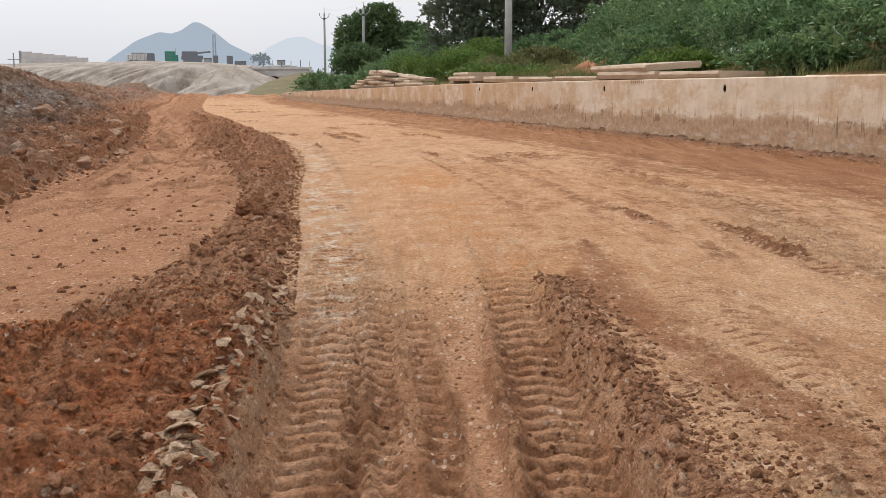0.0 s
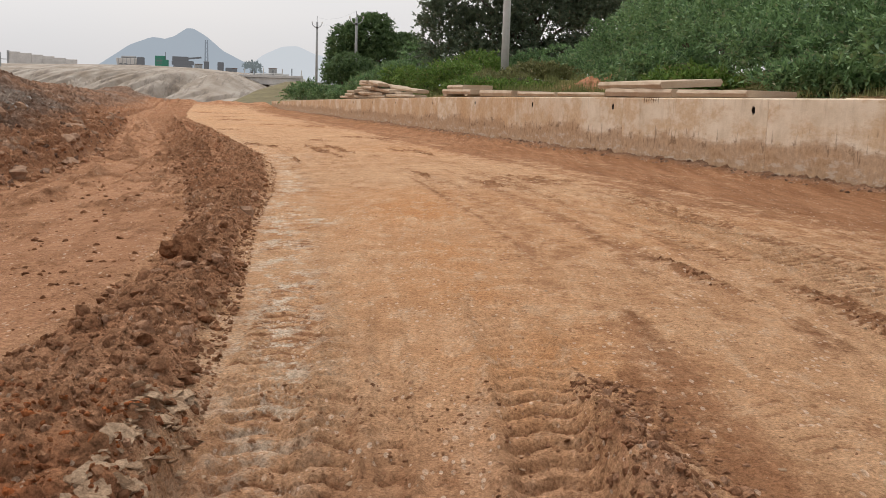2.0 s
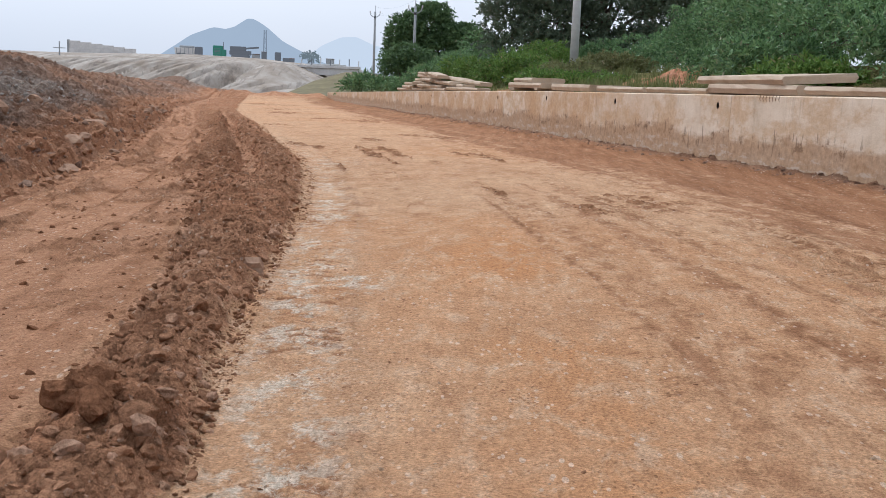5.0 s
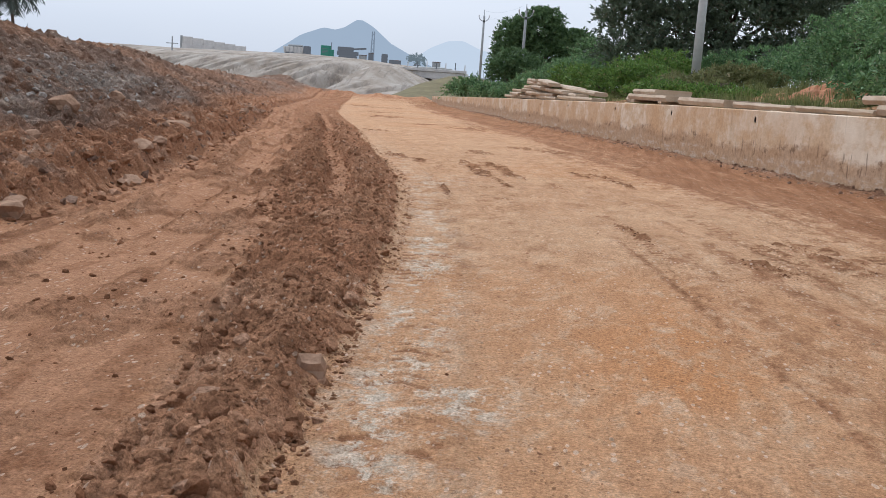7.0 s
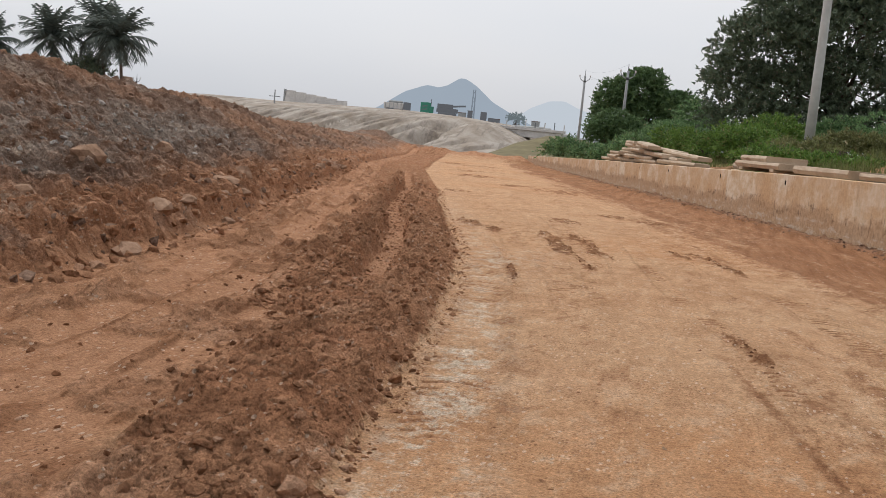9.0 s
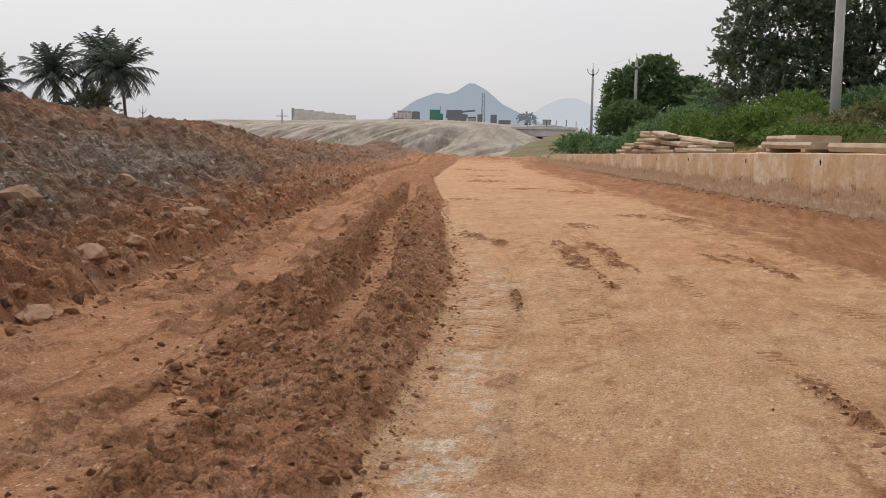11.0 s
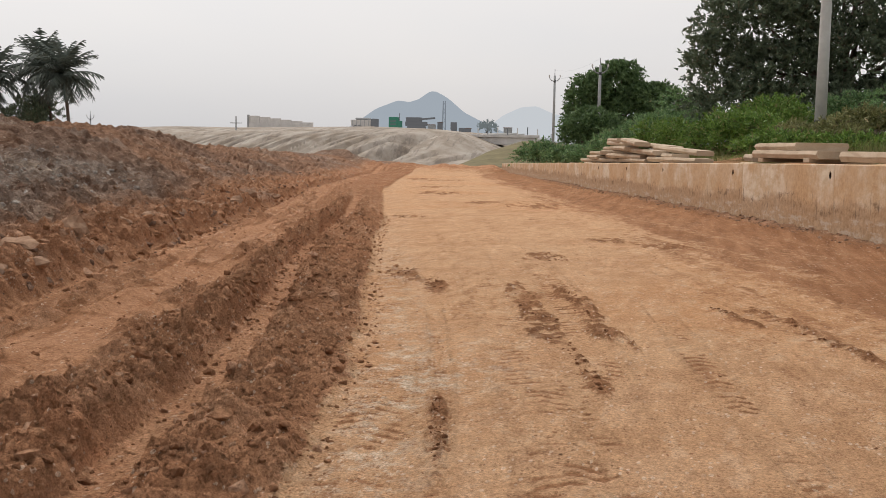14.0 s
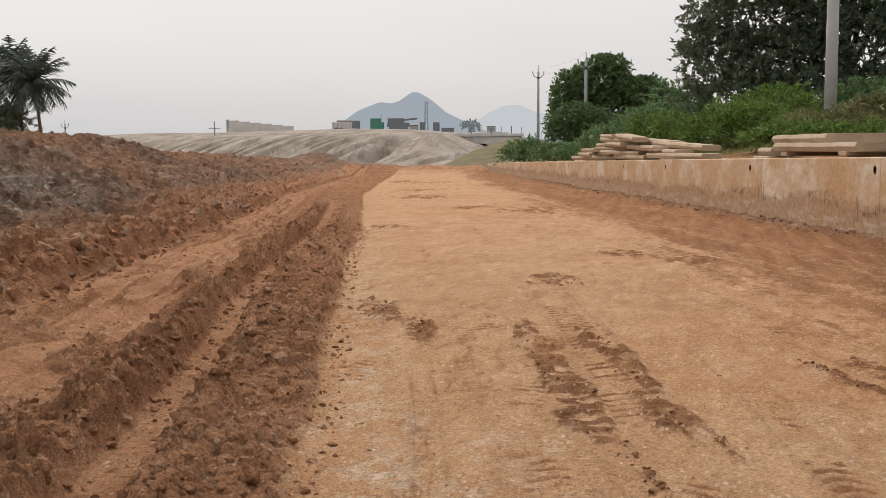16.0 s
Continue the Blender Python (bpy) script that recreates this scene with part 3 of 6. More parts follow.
def ground_plan(x, y):
    """Height over the banked plane, and how much of each kind of soil lies at each place; dark also holds painted
    groove shade.
    """
    w = x - edge(y)
    d, s = wall_behind(x, y), wall_along(x, y)
    near = np.exp(-np.maximum(y - 30, 0) / 60)
    soft = fbm(x, y, 1.6, 4, 3)
    n_big, n_edge = fbm(x, y, 7.0, 3, 11), fbm(x, y, 0.55, 3, 21)
    far = smooth(y, 130, 260)

    # packed road
    h = -0.030 * np.maximum(w - 2.5, 0) + 0.030 * (soft - 0.5) + 0.018 * (fbm(x, y, 0.32, 4, 31) - 0.5) + 0.006 * (fbm(x, y, 0.09, 2, 35) - 0.5)
    h = np.maximum(h, -0.16 + 0.05 * (soft - 0.5))

    # loose berm along its left edge
    wb = berm_width(y) * (0.75 + 0.5 * n_edge)
    jag = 0.22 * (n_edge - 0.5) + 0.18 * (soft - 0.5)
    in_berm = smooth(-w + jag, 0.0, 0.22) * (1 - smooth(-w + jag * 1.6, wb - 0.12, wb + 0.22))
    crest_h = np.interp(y, [0, 5, 9, 20, 30, 45, 70], [0.10, 0.10, 0.15, 0.14, 0.14, 0.15, 0.16])
    # damp track beyond, then the toe of the spoil bank
    track = smooth(-w, wb * 0.6, wb + 0.3)
    h = h + track * (0.085 - h * 0.6)
    clod = 0.55 * lumps(x, y, 0.21, 3) + 0.35 * lumps(x + 3, y, 0.10, 8) + 0.35 * lumps(x, y + 7, 0.42, 14)
    crag = np.abs(2 * fbm(x, y, 0.17, 3, 41) - 1) + 0.6 * np.abs(2 * value_noise(x / 0.062, y / 0.062, 43) - 1)
    clod = 0.25 * clod + 0.30 * (1 - crag) + 0.42 * fragments(x, y, 0.125, 201) + 0.48 * fragments(x, y, 0.27, 205) + 0.25 * (fbm(x, y, 0.35, 3, 45) - 0.5)
    profile = np.sin(np.clip(-w / np.maximum(wb, 0.3), 0, 1) * math.pi) ** 0.7
    h = h + in_berm * (crest_h * profile * (0.75 + 0.5 * soft) + 0.125 * clod - 0.045)

    # wheel rut pressed into the berm
    rut_w = np.interp(y, [18, 21, 25, 29, 31.4, 40, 60], [-1.15, -0.86, -1.05, -1.10, -1.2, -1.05, -1.1])
    rut_on = smooth(y, 19.5, 22.5) * (1 - smooth(y, 48, 60))
    rut_d = np.abs(w - rut_w + 0.05 * (soft - 0.5) + 0.16 * (n_edge - 0.5))
    rut = rut_on * (1 - smooth(rut_d, 0.13, 0.24))
    h = h + rut * (0.02 + 0.02 * soft - h) + rut_on * (0.05 + 0.06 * clod) * np.exp(-((rut_d - 0.36) / 0.14) ** 2) * (w < rut_w) + rut_on * (0.03 + 0.04 * clod) * np.exp(-((rut_d - 0.36) / 0.14) ** 2)

    # ridges and furrows in the track
    tr = track * (1 - smooth(-w, 3.3, 3.9))
    for c, amp in ((-2.15, 0.05), (-2.4, -0.05), (-2.75, 0.06), (-3.05, 0.08), (-3.3, -0.07)):
        line = np.exp(-((w - c + 0.25 * (n_big - 0.5)) / 0.10) ** 2) * smooth(soft, 0.30, 0.50) * smooth(y, 14, 20)
        h = h + tr * line * amp * (0.5 + clod)
    lines = fbm(w + 0.3 * n_big, y * 0.07, 0.26, 4, 55)
    h = h + tr * smooth(y, 10, 18) * (0.08 * (lines - 0.5) + 0.045 * smooth(lines, 0.54, 0.66) * clod)
    crumbly = smooth(fbm(x * 1.4, y * 0.7, 0.7, 4, 51), 0.55, 0.64) * (0.35 + 0.65 * smooth(y, 9, 17))
    h = h + tr * crumbly * (0.075 * clod - 0.01)

    # spoil bank
    toe = -3.65 + 0.5 * (soft - 0.5)
    up = np.maximum(toe - w, 0)
    rise = np.maximum(-3.65 - w, 0)
    top = bank_crest(y)
    ramp_h = 0.10 * smooth(up, 0, 0.25) + 0.215 * rise + 0.022 * rise ** 2
    limit = top - 0.015 * np.maximum(rise - 7.4, 0)
    k = 0.25
    bank_h = -k * np.log(np.exp(-np.clip(ramp_h / k, -60, 60)) + np.exp(-np.clip(limit / k, -60, 60)))
    in_bank = smooth(up, 0.0, 0.3)
    mound = 0.55 * (fbm(x, y, 2.6, 4, 61) - 0.5) * smooth(up, 0.3, 2.5) * (0.35 + 0.65 * (1 - smooth(rise, 9, 14)))
    big_clods = 0.10 * lumps(x, y, 0.62, 71) + 0.17 * fragments(x, y, 0.42, 211) + 0.11 * fragments(x, y, 0.22, 213) + 0.08 * clod + 0.10 * (fbm(x, y, 0.5, 3, 75) - 0.5)
    h = h * (1 - in_bank) + in_bank * (np.maximum(bank_h, 0.1) + mound + big_clods * (1 - 0.6 * smooth(y, 60, 140)))

    # tyre lanes
    lane_dark, ridge = np.zeros_like(h), np.zeros_like(h)
    pit = (1 - smooth(y, 4.8, 7.2)) * smooth(w - jag * 0.35, -0.03, 0.07) * (1 - smooth(x, 0.86 - 0.05 * (y - 3) + jag * 0.4, 1.00 - 0.05 * (y - 3) + jag * 0.4))
    h = h - 0.17 * pit
    for pts, width, depth, gap, muddy in LANES:
        py = [p[0] for p in pts]
        c = np.interp(y, py, [p[1] for p in pts])
        u = (x - c) / (width / 2) + 0.25 * (n_edge - 0.5)
        on = (1 - smooth(np.abs(u), 0.80, 1.08)) * smooth(y + 1.2 * (n_edge - 0.5), py[0], py[0] + (0.8 if py[0] < 3 else 2.2)) * (1 - smooth(y + 1.6 * (soft - 0.5), py[-1] - (3.2 if py[0] < 3 else 4.5), py[-1]))
        phase = (y + 0.30 * width * np.abs(u) + 0.05 * (soft - 0.5)) / gap
        lug = smooth(np.abs((phase % 1.0) - 0.5), 0.24, 0.40) if py[0] < 3 else smooth(np.abs((phase % 1.0) - 0.5), 0.20, 0.36) * (smooth(fbm(x * 0.5, y, 0.12, 3, 83), 0.30, 0.52) if depth < 0.03 else 1.0)
        worn = smooth(fbm(x, y * 0.5, 1.3, 3, 81 + len(pts)), 0.24, 0.48) if py[0] > 3 and depth < 0.03 else 1.0
        low = np.interp(y, [4.6, 7.2, 9.0], [0.95, 0.35, 0.22]) if py[0] < 3 else 0.5
        if depth > 0:
            h = h - on * worn * low * depth * (0.25 + 1.35 * lug) + on * worn * low * 0.012 * clod
        else:
            h = h - on * low * depth * (0.4 + 1.6 * clod)
        side = np.exp(-((np.abs(u) - 1.18) / 0.22) ** 2) * smooth(y, py[0], py[0] + 0.8) * (1 - smooth(y, py[-1] - 1.2, py[-1]))
        h = h + side * worn * low * abs(depth) * (0.12 + 1.3 * clod)
        # lane tint, plus lug grooves coloured darker in place of their weak shading
        lane_dark = np.maximum(lane_dark, on * worn * (np.interp(y, [5, 8], [1.0, 0.7]) if py[0] < 3 else 1.0) * (((0.10 if py[0] < 3 else 0.24) + (0.85 if py[0] < 3 else 0.55) * lug if muddy == 0 else 0.30 + 0.5 * lug) * (0.55 + 0.6 * smooth(fbm(x, y, 0.4, 4, 85), 0.38, 0.62))) * min(1.0, abs(depth) / 0.014))
        ridge = np.maximum(ridge, side * worn * (0.85 if muddy else 0.55) * min(1.0, abs(depth) / 0.014))
    rim = np.exp(-((x - 1.00 + 0.05 * (y - 3) - jag * 0.4) / 0.095) ** 2) * (1 - smooth(y, 5.2, 7.0))
    heap = np.exp(-(((x - 1.55) / 0.50) ** 2 + ((y - 2.1) / 0.75) ** 2)) * (y < 6)
    h = h + rim * (0.02 + 0.105 * clod) + heap * (0.06 * clod - 0.01)
    rim_left = np.exp(-((w + 0.10 - jag * 0.35) / 0.10) ** 2) * (1 - smooth(y, 5.4, 7.0))
    h = h + rim_left * (0.05 + 0.09 * clod)

    # ridge pushed up across the far end of the road
    end_ridge = np.exp(-((y - 117 - 3 * (n_big - 0.5)) / 3.2) ** 2) * smooth(w, -14, -8) * (1 - smooth(d, -1.5, 0.5))
    h = h + end_ridge * (0.75 + 0.5 * (soft - 0.5))

    # smeared mud
    mud = np.zeros_like(h)
    for mx, my, rx, ry, turn in MUD:
        ca, sa = math.cos(turn), math.sin(turn)
        dx, dy = x - mx, y - my
        q = ((dx * ca + dy * -sa) / rx) ** 2 + ((dx * sa + dy * ca) / ry) ** 2
        mud = np.maximum(mud, 1 - smooth(q * 0.7 + 2.6 * (fbm((x + 0.27 * y) * 2.0, y * 0.40, 0.26, 4, 91) - 0.45), 0.10, 1.0))
    mud = mud * (0.35 + 0.65 * smooth(fbm(x * 0.8, y * 1.8, 0.11, 3, 95), 0.36, 0.56))
    h = h + 0.050 * mud * np.maximum(clod - 0.1, 0)

    # foot of the wall, drain and the land behind it
    wall_on = 1 - smooth(s, 103, 107)
    foot = np.exp(-np.maximum(-d, 0) / 0.34) * wall_on
    h = h + foot * (0.05 + 0.12 * clod) * (d < 0.1)
    behind = smooth(d, 0.10, 0.16)
    land = 1.05 + 1.0 * smooth(d, 1.5, 9) + 0.35 * (n_big - 0.5) + 0.12 * soft - 0.6 * smooth(y, 60, 120)
    land = np.where(d < 1.40, -0.35, land)
    land = land * (1 - smooth(y, 118, 150)) + (0.3 + 0.5 * n_big) * smooth(y, 118, 150)
    on = behind * np.where(s < 104, 1.0, smooth(d, 0, 6))
    h = h * (1 - on) + on * land
    h = h * (1 - far) + far * (-0.3 - SLOPE * x * 1.0 + SLOPE * -30)

    berm_soil = np.maximum(in_berm, rim_left * 0.7)
    loose = np.clip(np.maximum.reduce([berm_soil * (1 - 0.55 * rut), in_bank, rim * 0.75, 0.45 * heap, 0.75 * tr * crumbly, 0.6 * tr * smooth(lines, 0.56, 0.66) * smooth(y, 10, 18), 0.9 * end_ridge, ridge * 0.6, mud * 0.22, foot * 0.9 * (d < 0.1), on * smooth(d, 1.4, 2)]), 0, 1)
    dark_lane = np.exp(-((w - 2.75) / 0.42) ** 2) * smooth(fbm(x * 1.6, y * 0.4, 1.2, 4, 101), 0.34, 0.62) * (1 - smooth(y, 16, 28)) * 0.42
    verge = smooth(d + 1.2 * (n_big - 0.5) + 0.8 * (soft - 0.5), np.interp(y, [0, 20, 60, 120], [-6.4, -6.0, -5.4, -4.8]), np.interp(y, [0, 20, 60, 120], [-2.6, -2.0, -1.6, -1.4]))
    verge = verge * (0.64 + 0.36 * smooth(fbm(d, s * 0.08, 0.34, 4, 111), 0.36, 0.60)) * (d < 0.2)
    worn_strip = np.zeros_like(h)
    for pts, half, strength in BANDS:
        c = np.interp(y, [p[0] for p in pts], [p[1] for p in pts])
        along_road = fbm((x - c) * 2.2, y * 0.16, 0.5, 4, 161)
        fade = smooth(y, pts[0][0] - 1.5, pts[0][0]) * (1 - smooth(y, pts[-1][0] - 6, pts[-1][0]))
        worn_strip = np.maximum(worn_strip, fade * strength * (1 - smooth(np.abs(x - c) + 0.5 * (along_road - 0.5), half * 0.45, half * 1.15)) * (0.55 + 0.6 * smooth(along_road, 0.35, 0.62)))
    streaks = 0.36 * smooth(fbm(w, y * 0.05, 0.30, 4, 171), 0.53, 0.68) * smooth(fbm(x, y, 2.5, 3, 175), 0.35, 0.6)
    tracks = tr * np.maximum(np.maximum(0.30 * crumbly, 0.92 * smooth(lines, 0.48, 0.60)), 0.25 * smooth(fbm(x * 1.5, y * 0.5, 0.4, 4, 121), 0.50, 0.62)) * np.interp(y, [8, 16, 24, 50], [0.35, 0.7, 1.0, 1.0])
    dark = np.clip(np.maximum.reduce([dark_lane, worn_strip, streaks * (w > 0), verge, lane_dark, tracks, 0.85 * mud, (0.26 + 0.34 * smooth(fbm(x, y * 0.12, 0.10, 3, 181), 0.42, 0.62)) * pit]), 0, 1)
    damp = np.clip(track + rut * 0.8 + 0.8 * pit, 0, 1)
    edge_dust = np.exp(-((w - 0.30) / 0.30) ** 2) * np.interp(y, [2, 4, 6, 9, 18, 20, 23, 33, 38], [0.5, 0.9, 1, 1, 1, 0.75, 0.6, 0.5, 0.15])
    spots = np.exp(-(((x + 1.28) / 0.28) ** 2 + ((y - 13.1) / 0.42) ** 2)) + np.exp(-(((x + 1.45) / 0.3) ** 2 + ((y - 13.4) / 0.25) ** 2)) + 0.6 * np.exp(-(((x + 3.3) / 0.5) ** 2 + ((y - 25.0) / 1.4) ** 2))
    dust = np.clip((edge_dust + spots) * (1 - loose) * (1 - 0.85 * pit) + 0.5 * in_bank * smooth(fbm(x, y, 1.1, 3, 131), 0.62, 0.72), 0, 1)
    orange = np.exp(-((w - 1.75 - 0.02 * (y - 8)) / 0.55) ** 2) * smooth(y, 4.5, 7) * (1 - smooth(y, 13, 19)) * smooth(soft, 0.25, 0.7) * 0.8
    orange = np.clip(orange + 0.9 * np.exp(-((x + 3.0) / 0.7) ** 2 - ((y - 11.9) / 1.0) ** 2) + 0.5 * tr * smooth(n_big, 0.5, 0.65) + 0.35 * (1 - loose) * smooth(n_big, 0.52, 0.7), 0, 1)
    red = np.clip(smooth(5.6 - y + 2.0 * (soft - 0.5), 0, 1.5) * berm_soil + in_bank * smooth(n_big + 0.25 * np.exp(-rise), 0.45, 0.65) * 0.16 + 0.35 * berm_soil * smooth(soft, 0.5, 0.65), 0, 1)
    grey_zone = np.exp(-((rise - 3.6 - 1.2 * (n_big - 0.5)) / 1.7) ** 2) * smooth(y + 8 * (soft - 0.5), 10, 16) * (1 - smooth(y + 8 * (soft - 0.5), 37, 47))
    grey = np.clip(in_bank * np.maximum(grey_zone * 0.75, 0.40 * smooth(fbm(x, y, 2.4, 3, 141), 0.60, 0.72)), 0, 1)
    grass = np.clip(on * smooth(d + 2 * (soft - 0.5), 2, 3.5) * (1 - 0.85 * smooth(fbm(x, y, 3.0, 3, 151), 0.60, 0.68)) + far, 0, 1)
    return h, dict(loose=loose, dark=dark, damp=damp, dust=dust, orange=orange, red=red, brown=np.maximum(in_bank * smooth(rise + 1.5 * (soft - 0.5), 0.9, 2.6) * (0.62 + 0.38 * smooth(n_big, 0.4, 0.6)), 0.8 * foot * (d < 0.1)), grey=grey, grass=grass), (w, wb, in_bank, in_berm)


def steps(*runs):
    """Ascending values: runs of (start, end, first step, last step)."""
    out = []
    for a, b, s0, s1 in runs:
        t = a
        while t < b - 1e-6:
            out.append(t)
            t += s0 + (s1 - s0) * (t - a) / (b - a)
    out.append(runs[-1][1])
    return np.array(out)


ROW = steps((-70, 1.2, 6, 0.5), (1.2, 9.5, 0.024, 0.028), (9.5, 22, 0.030, 0.034), (22, 29, 0.021, 0.026), (29, 32, 0.03, 0.04), (32, 55, 0.06, 0.20), (55, 130, 0.2, 1.2), (130, 400, 2, 20), (400, 4800, 60, 600))
COL = steps((-4000, -60, 900, 12), (-60, -24, 4, 0.4), (-24, -12.0, 0.6, 0.25), (-12.0, -3.8, 0.16, 0.060), (-3.8, -2.2, 0.045, 0.036), (-2.2, 2.6, 0.026, 0.028), (2.6, 6.0, 0.036, 0.075), (6.0, 11.5, 0.13, 0.30), (11.5, 30, 0.5, 1.6), (30, 4000, 6, 900))
gw, gy = np.meshgrid(COL, ROW)
gx = gw + edge(gy)
gh, soils, (pw, pwb, p_bank, p_berm) = ground_plan(gx.ravel(), gy.ravel())
GROUND = np.stack([gx.ravel(), gy.ravel(), gh + SLOPE * gx.ravel()], 1)
nr, nc = gw.shape
ids = np.arange(nr * nc).reshape(nr, nc)
quads = np.stack([ids[:-1, :-1], ids[:-1, 1:], ids[1:, 1:], ids[1:, :-1]], -1).reshape(-1, 4)
GRID_H = gh.reshape(nr, nc)


def height(x, y):
    """Height of the built ground, over the banked plane."""
    w = x - edge(y)
    j, i = np.clip(np.searchsorted(COL, w) - 1, 0, nc - 2), np.clip(np.searchsorted(ROW, y) - 1, 0, nr - 2)
    fx, fy = (w - COL[j]) / (COL[j + 1] - COL[j]), (y - ROW[i]) / (ROW[i + 1] - ROW[i])
    a, b, c, e = GRID_H[i, j], GRID_H[i, j + 1], GRID_H[i + 1, j], GRID_H[i + 1, j + 1]
    return (a * (1 - fx) + b * fx) * (1 - fy) + (c * (1 - fx) + e * fx) * fy


def place(x, y, sink=0.0):
    return put(x, y, float(height(np.array(x), np.array(y))) - sink)


def sheet(name, chosen, label, category, kind="structure"):
    """One piece of the ground sheet: the chosen quads, with the soils as attributes."""
    used = np.unique(quads[chosen])
    back = np.zeros(nr * nc, np.int32)
    back[used] = np.arange(len(used))
    me = mesh_of(name, GROUND[used], back[quads[chosen]], EARTH, name != "spoil_bank")
    for key, value in soils.items():
        a = me.attributes.new(key, "FLOAT", "POINT")
        a.data.foreach_set("value", np.asarray(value, np.float32)[used])
    return tagged(new(name, me), label, category, "", kind)


mid_w, mid_y = pw[quads[:, 0]], GROUND[quads[:, 0], 1]
mid_d = wall_behind(GROUND[quads[:, 0], 0], mid_y)
q_bank = (mid_w < -3.62) & (mid_w > -24) & (mid_y > -20) & (mid_y < 160)
q_berm = ~q_bank & (mid_w < 0) & (mid_w > -pwb[quads[:, 0]]) & (mid_y > -20) & (mid_y < 130)
q_track = ~q_bank & ~q_berm & (mid_w < 0) & (mid_w >= -3.62) & (mid_y > -20) & (mid_y < 130)
q_road = ~q_bank & ~q_berm & ~q_track & (mid_w >= 0) & (mid_d < 0.12) & (mid_y > -20) & (mid_y < 130)
q_rest = ~(q_bank | q_berm | q_track | q_road)
sheet("road", q_road, "packed tan earth road with tyre tread marks and white dust", "road")
sheet("track", q_track, "damp red-brown earth track beside the loose berm", "track")
sheet("berm", q_berm, "long low berm of loose red-brown clods along the road", "berm")
sheet("spoil_bank", q_bank, "high bank of dumped red and grey spoil", "earth bank")
sheet("ground", q_rest, "grassy and bare earth ground reaching the horizon", "ground")


# ---- drain wall ----
def panel_mesh(length, top0, top1, base, hole):
    """A cast wall panel, length along x, thickness along -y, with a weep hole through it; the top arris is rounded off."""
    bm = bmesh.new()
    t, c = 0.30, 0.02
    loops = []
    for y, cut in ((0.0, 0.0), (-t, 0.0)):
        outer = [bm.verts.new(p) for p in ((0.006, y, base), (length - 0.006, y, base), (length - 0.006, y, top1 - c), (0.006, y, top0 - c))]
        edges = [bm.edges.new((outer[k], outer[(k + 1) % 4])) for k in range(4)]
        ring = []
        if hole:
            hx, hz = hole
            ring = [bm.verts.new((hx + 0.065 * math.cos(a), y, hz + 0.085 * math.sin(a))) for a in np.linspace(0, math.tau, 14, endpoint=False)]
            edges += [bm.edges.new((ring[k], ring[(k + 1) % 14])) for k in range(14)]
        bmesh.ops.triangle_fill(bm, use_beauty=True, edges=edges)
        loops.append((outer, ring))
    (o0, r0), (o1, r1) = loops
    cap = [bm.verts.new(p) for p in ((0.006, -c, top0), (length - 0.006, -c, top1), (length - 0.006, c - t, top1), (0.006, c - t, top0))]
    bm.faces.new((o0[3], o0[2], cap[1], cap[0]))
    bm.faces.new((cap[0], cap[1], cap[2], cap[3]))
    bm.faces.new((cap[3], cap[2], o1[2], o1[3]))
    bm.faces.new((o0[0], o0[3], cap[0], cap[3], o1[3], o1[0]))
    bm.faces.new((o0[1], o1[1], o1[2], cap[2], cap[1], o0[2]))
    for k in range(len(r0)):
        bm.faces.new((r0[k], r0[(k + 1) % 14], r1[(k + 1) % 14], r1[k]))
    bmesh.ops.recalc_face_normals(bm, faces=bm.faces)
    return from_bm("wall_panel", bm, WALL_CONCRETE)


WALL_TURN = math.degrees(math.atan2(1.0, WALL_K))
wall = thing("wall_drain", put(*wall_place(0), 0), "long stained cast concrete drain wall with weep holes", "wall", kind="structure", rz=WALL_TURN)


def wall_local(s, d, z):
    """A place by the wall as a place in the wall's own axes (x along it, y towards the road)."""
    x, y = wall_place(s, d)
    return wall.matrix_basis.inverted() @ put(x, y, z)


# joints between the cast panels, and the weep holes, by metres along the wall
JOINTS = [-20.0, -13.4, -7.0, -0.75, 5.65, 12.12, 18.40, 24.25, 32.2, 38.6, 45.0, 51.4, 57.8, 64.2, 70.6, 77.0, 83.4, 89.8, 96.2, 104.0]
HOLES = [-12.9, -6.5, -0.25, 6.25, 12.30, 18.62, 25.1, 33.0, 39.3, 45.8, 52.2, 58.6, 65.0]
for s0, s1 in zip(JOINTS, JOINTS[1:]):
    a, b = wall_local(s0, 0, 0), wall_local(s1, 0, 0)
    fall = b.z - a.z
    top0, top1 = float(wall_top(s0)), float(wall_top(s1)) + fall
    inside = [q for q in HOLES if s0 < q < s1]
    hole = (inside[0] - s0, float(wall_top(inside[0])) - 0.225 + fall * (inside[0] - s0) / (s1 - s0)) if inside else None
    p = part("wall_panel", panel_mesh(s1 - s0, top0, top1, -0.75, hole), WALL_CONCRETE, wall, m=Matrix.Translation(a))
    if hole:
        # near-black end cap and lining, added to stand for shade within the hole
        bm = bmesh.new()
        bmesh.ops.create_cone(bm, cap_ends=True, segments=14, radius1=0.09, radius2=0.09, depth=0.02, matrix=pose(hole[0], -0.325, hole[1], 90))
        bmesh.ops.create_cone(bm, cap_ends=False, segments=14, radius1=0.0625, radius2=0.0625, depth=0.30, matrix=pose(hole[0], -0.155, hole[1], 90))
        part("hole_shade_lining", bm, HOLE_SHADE, p, "dark lining and cap for the shade inside a weep hole")
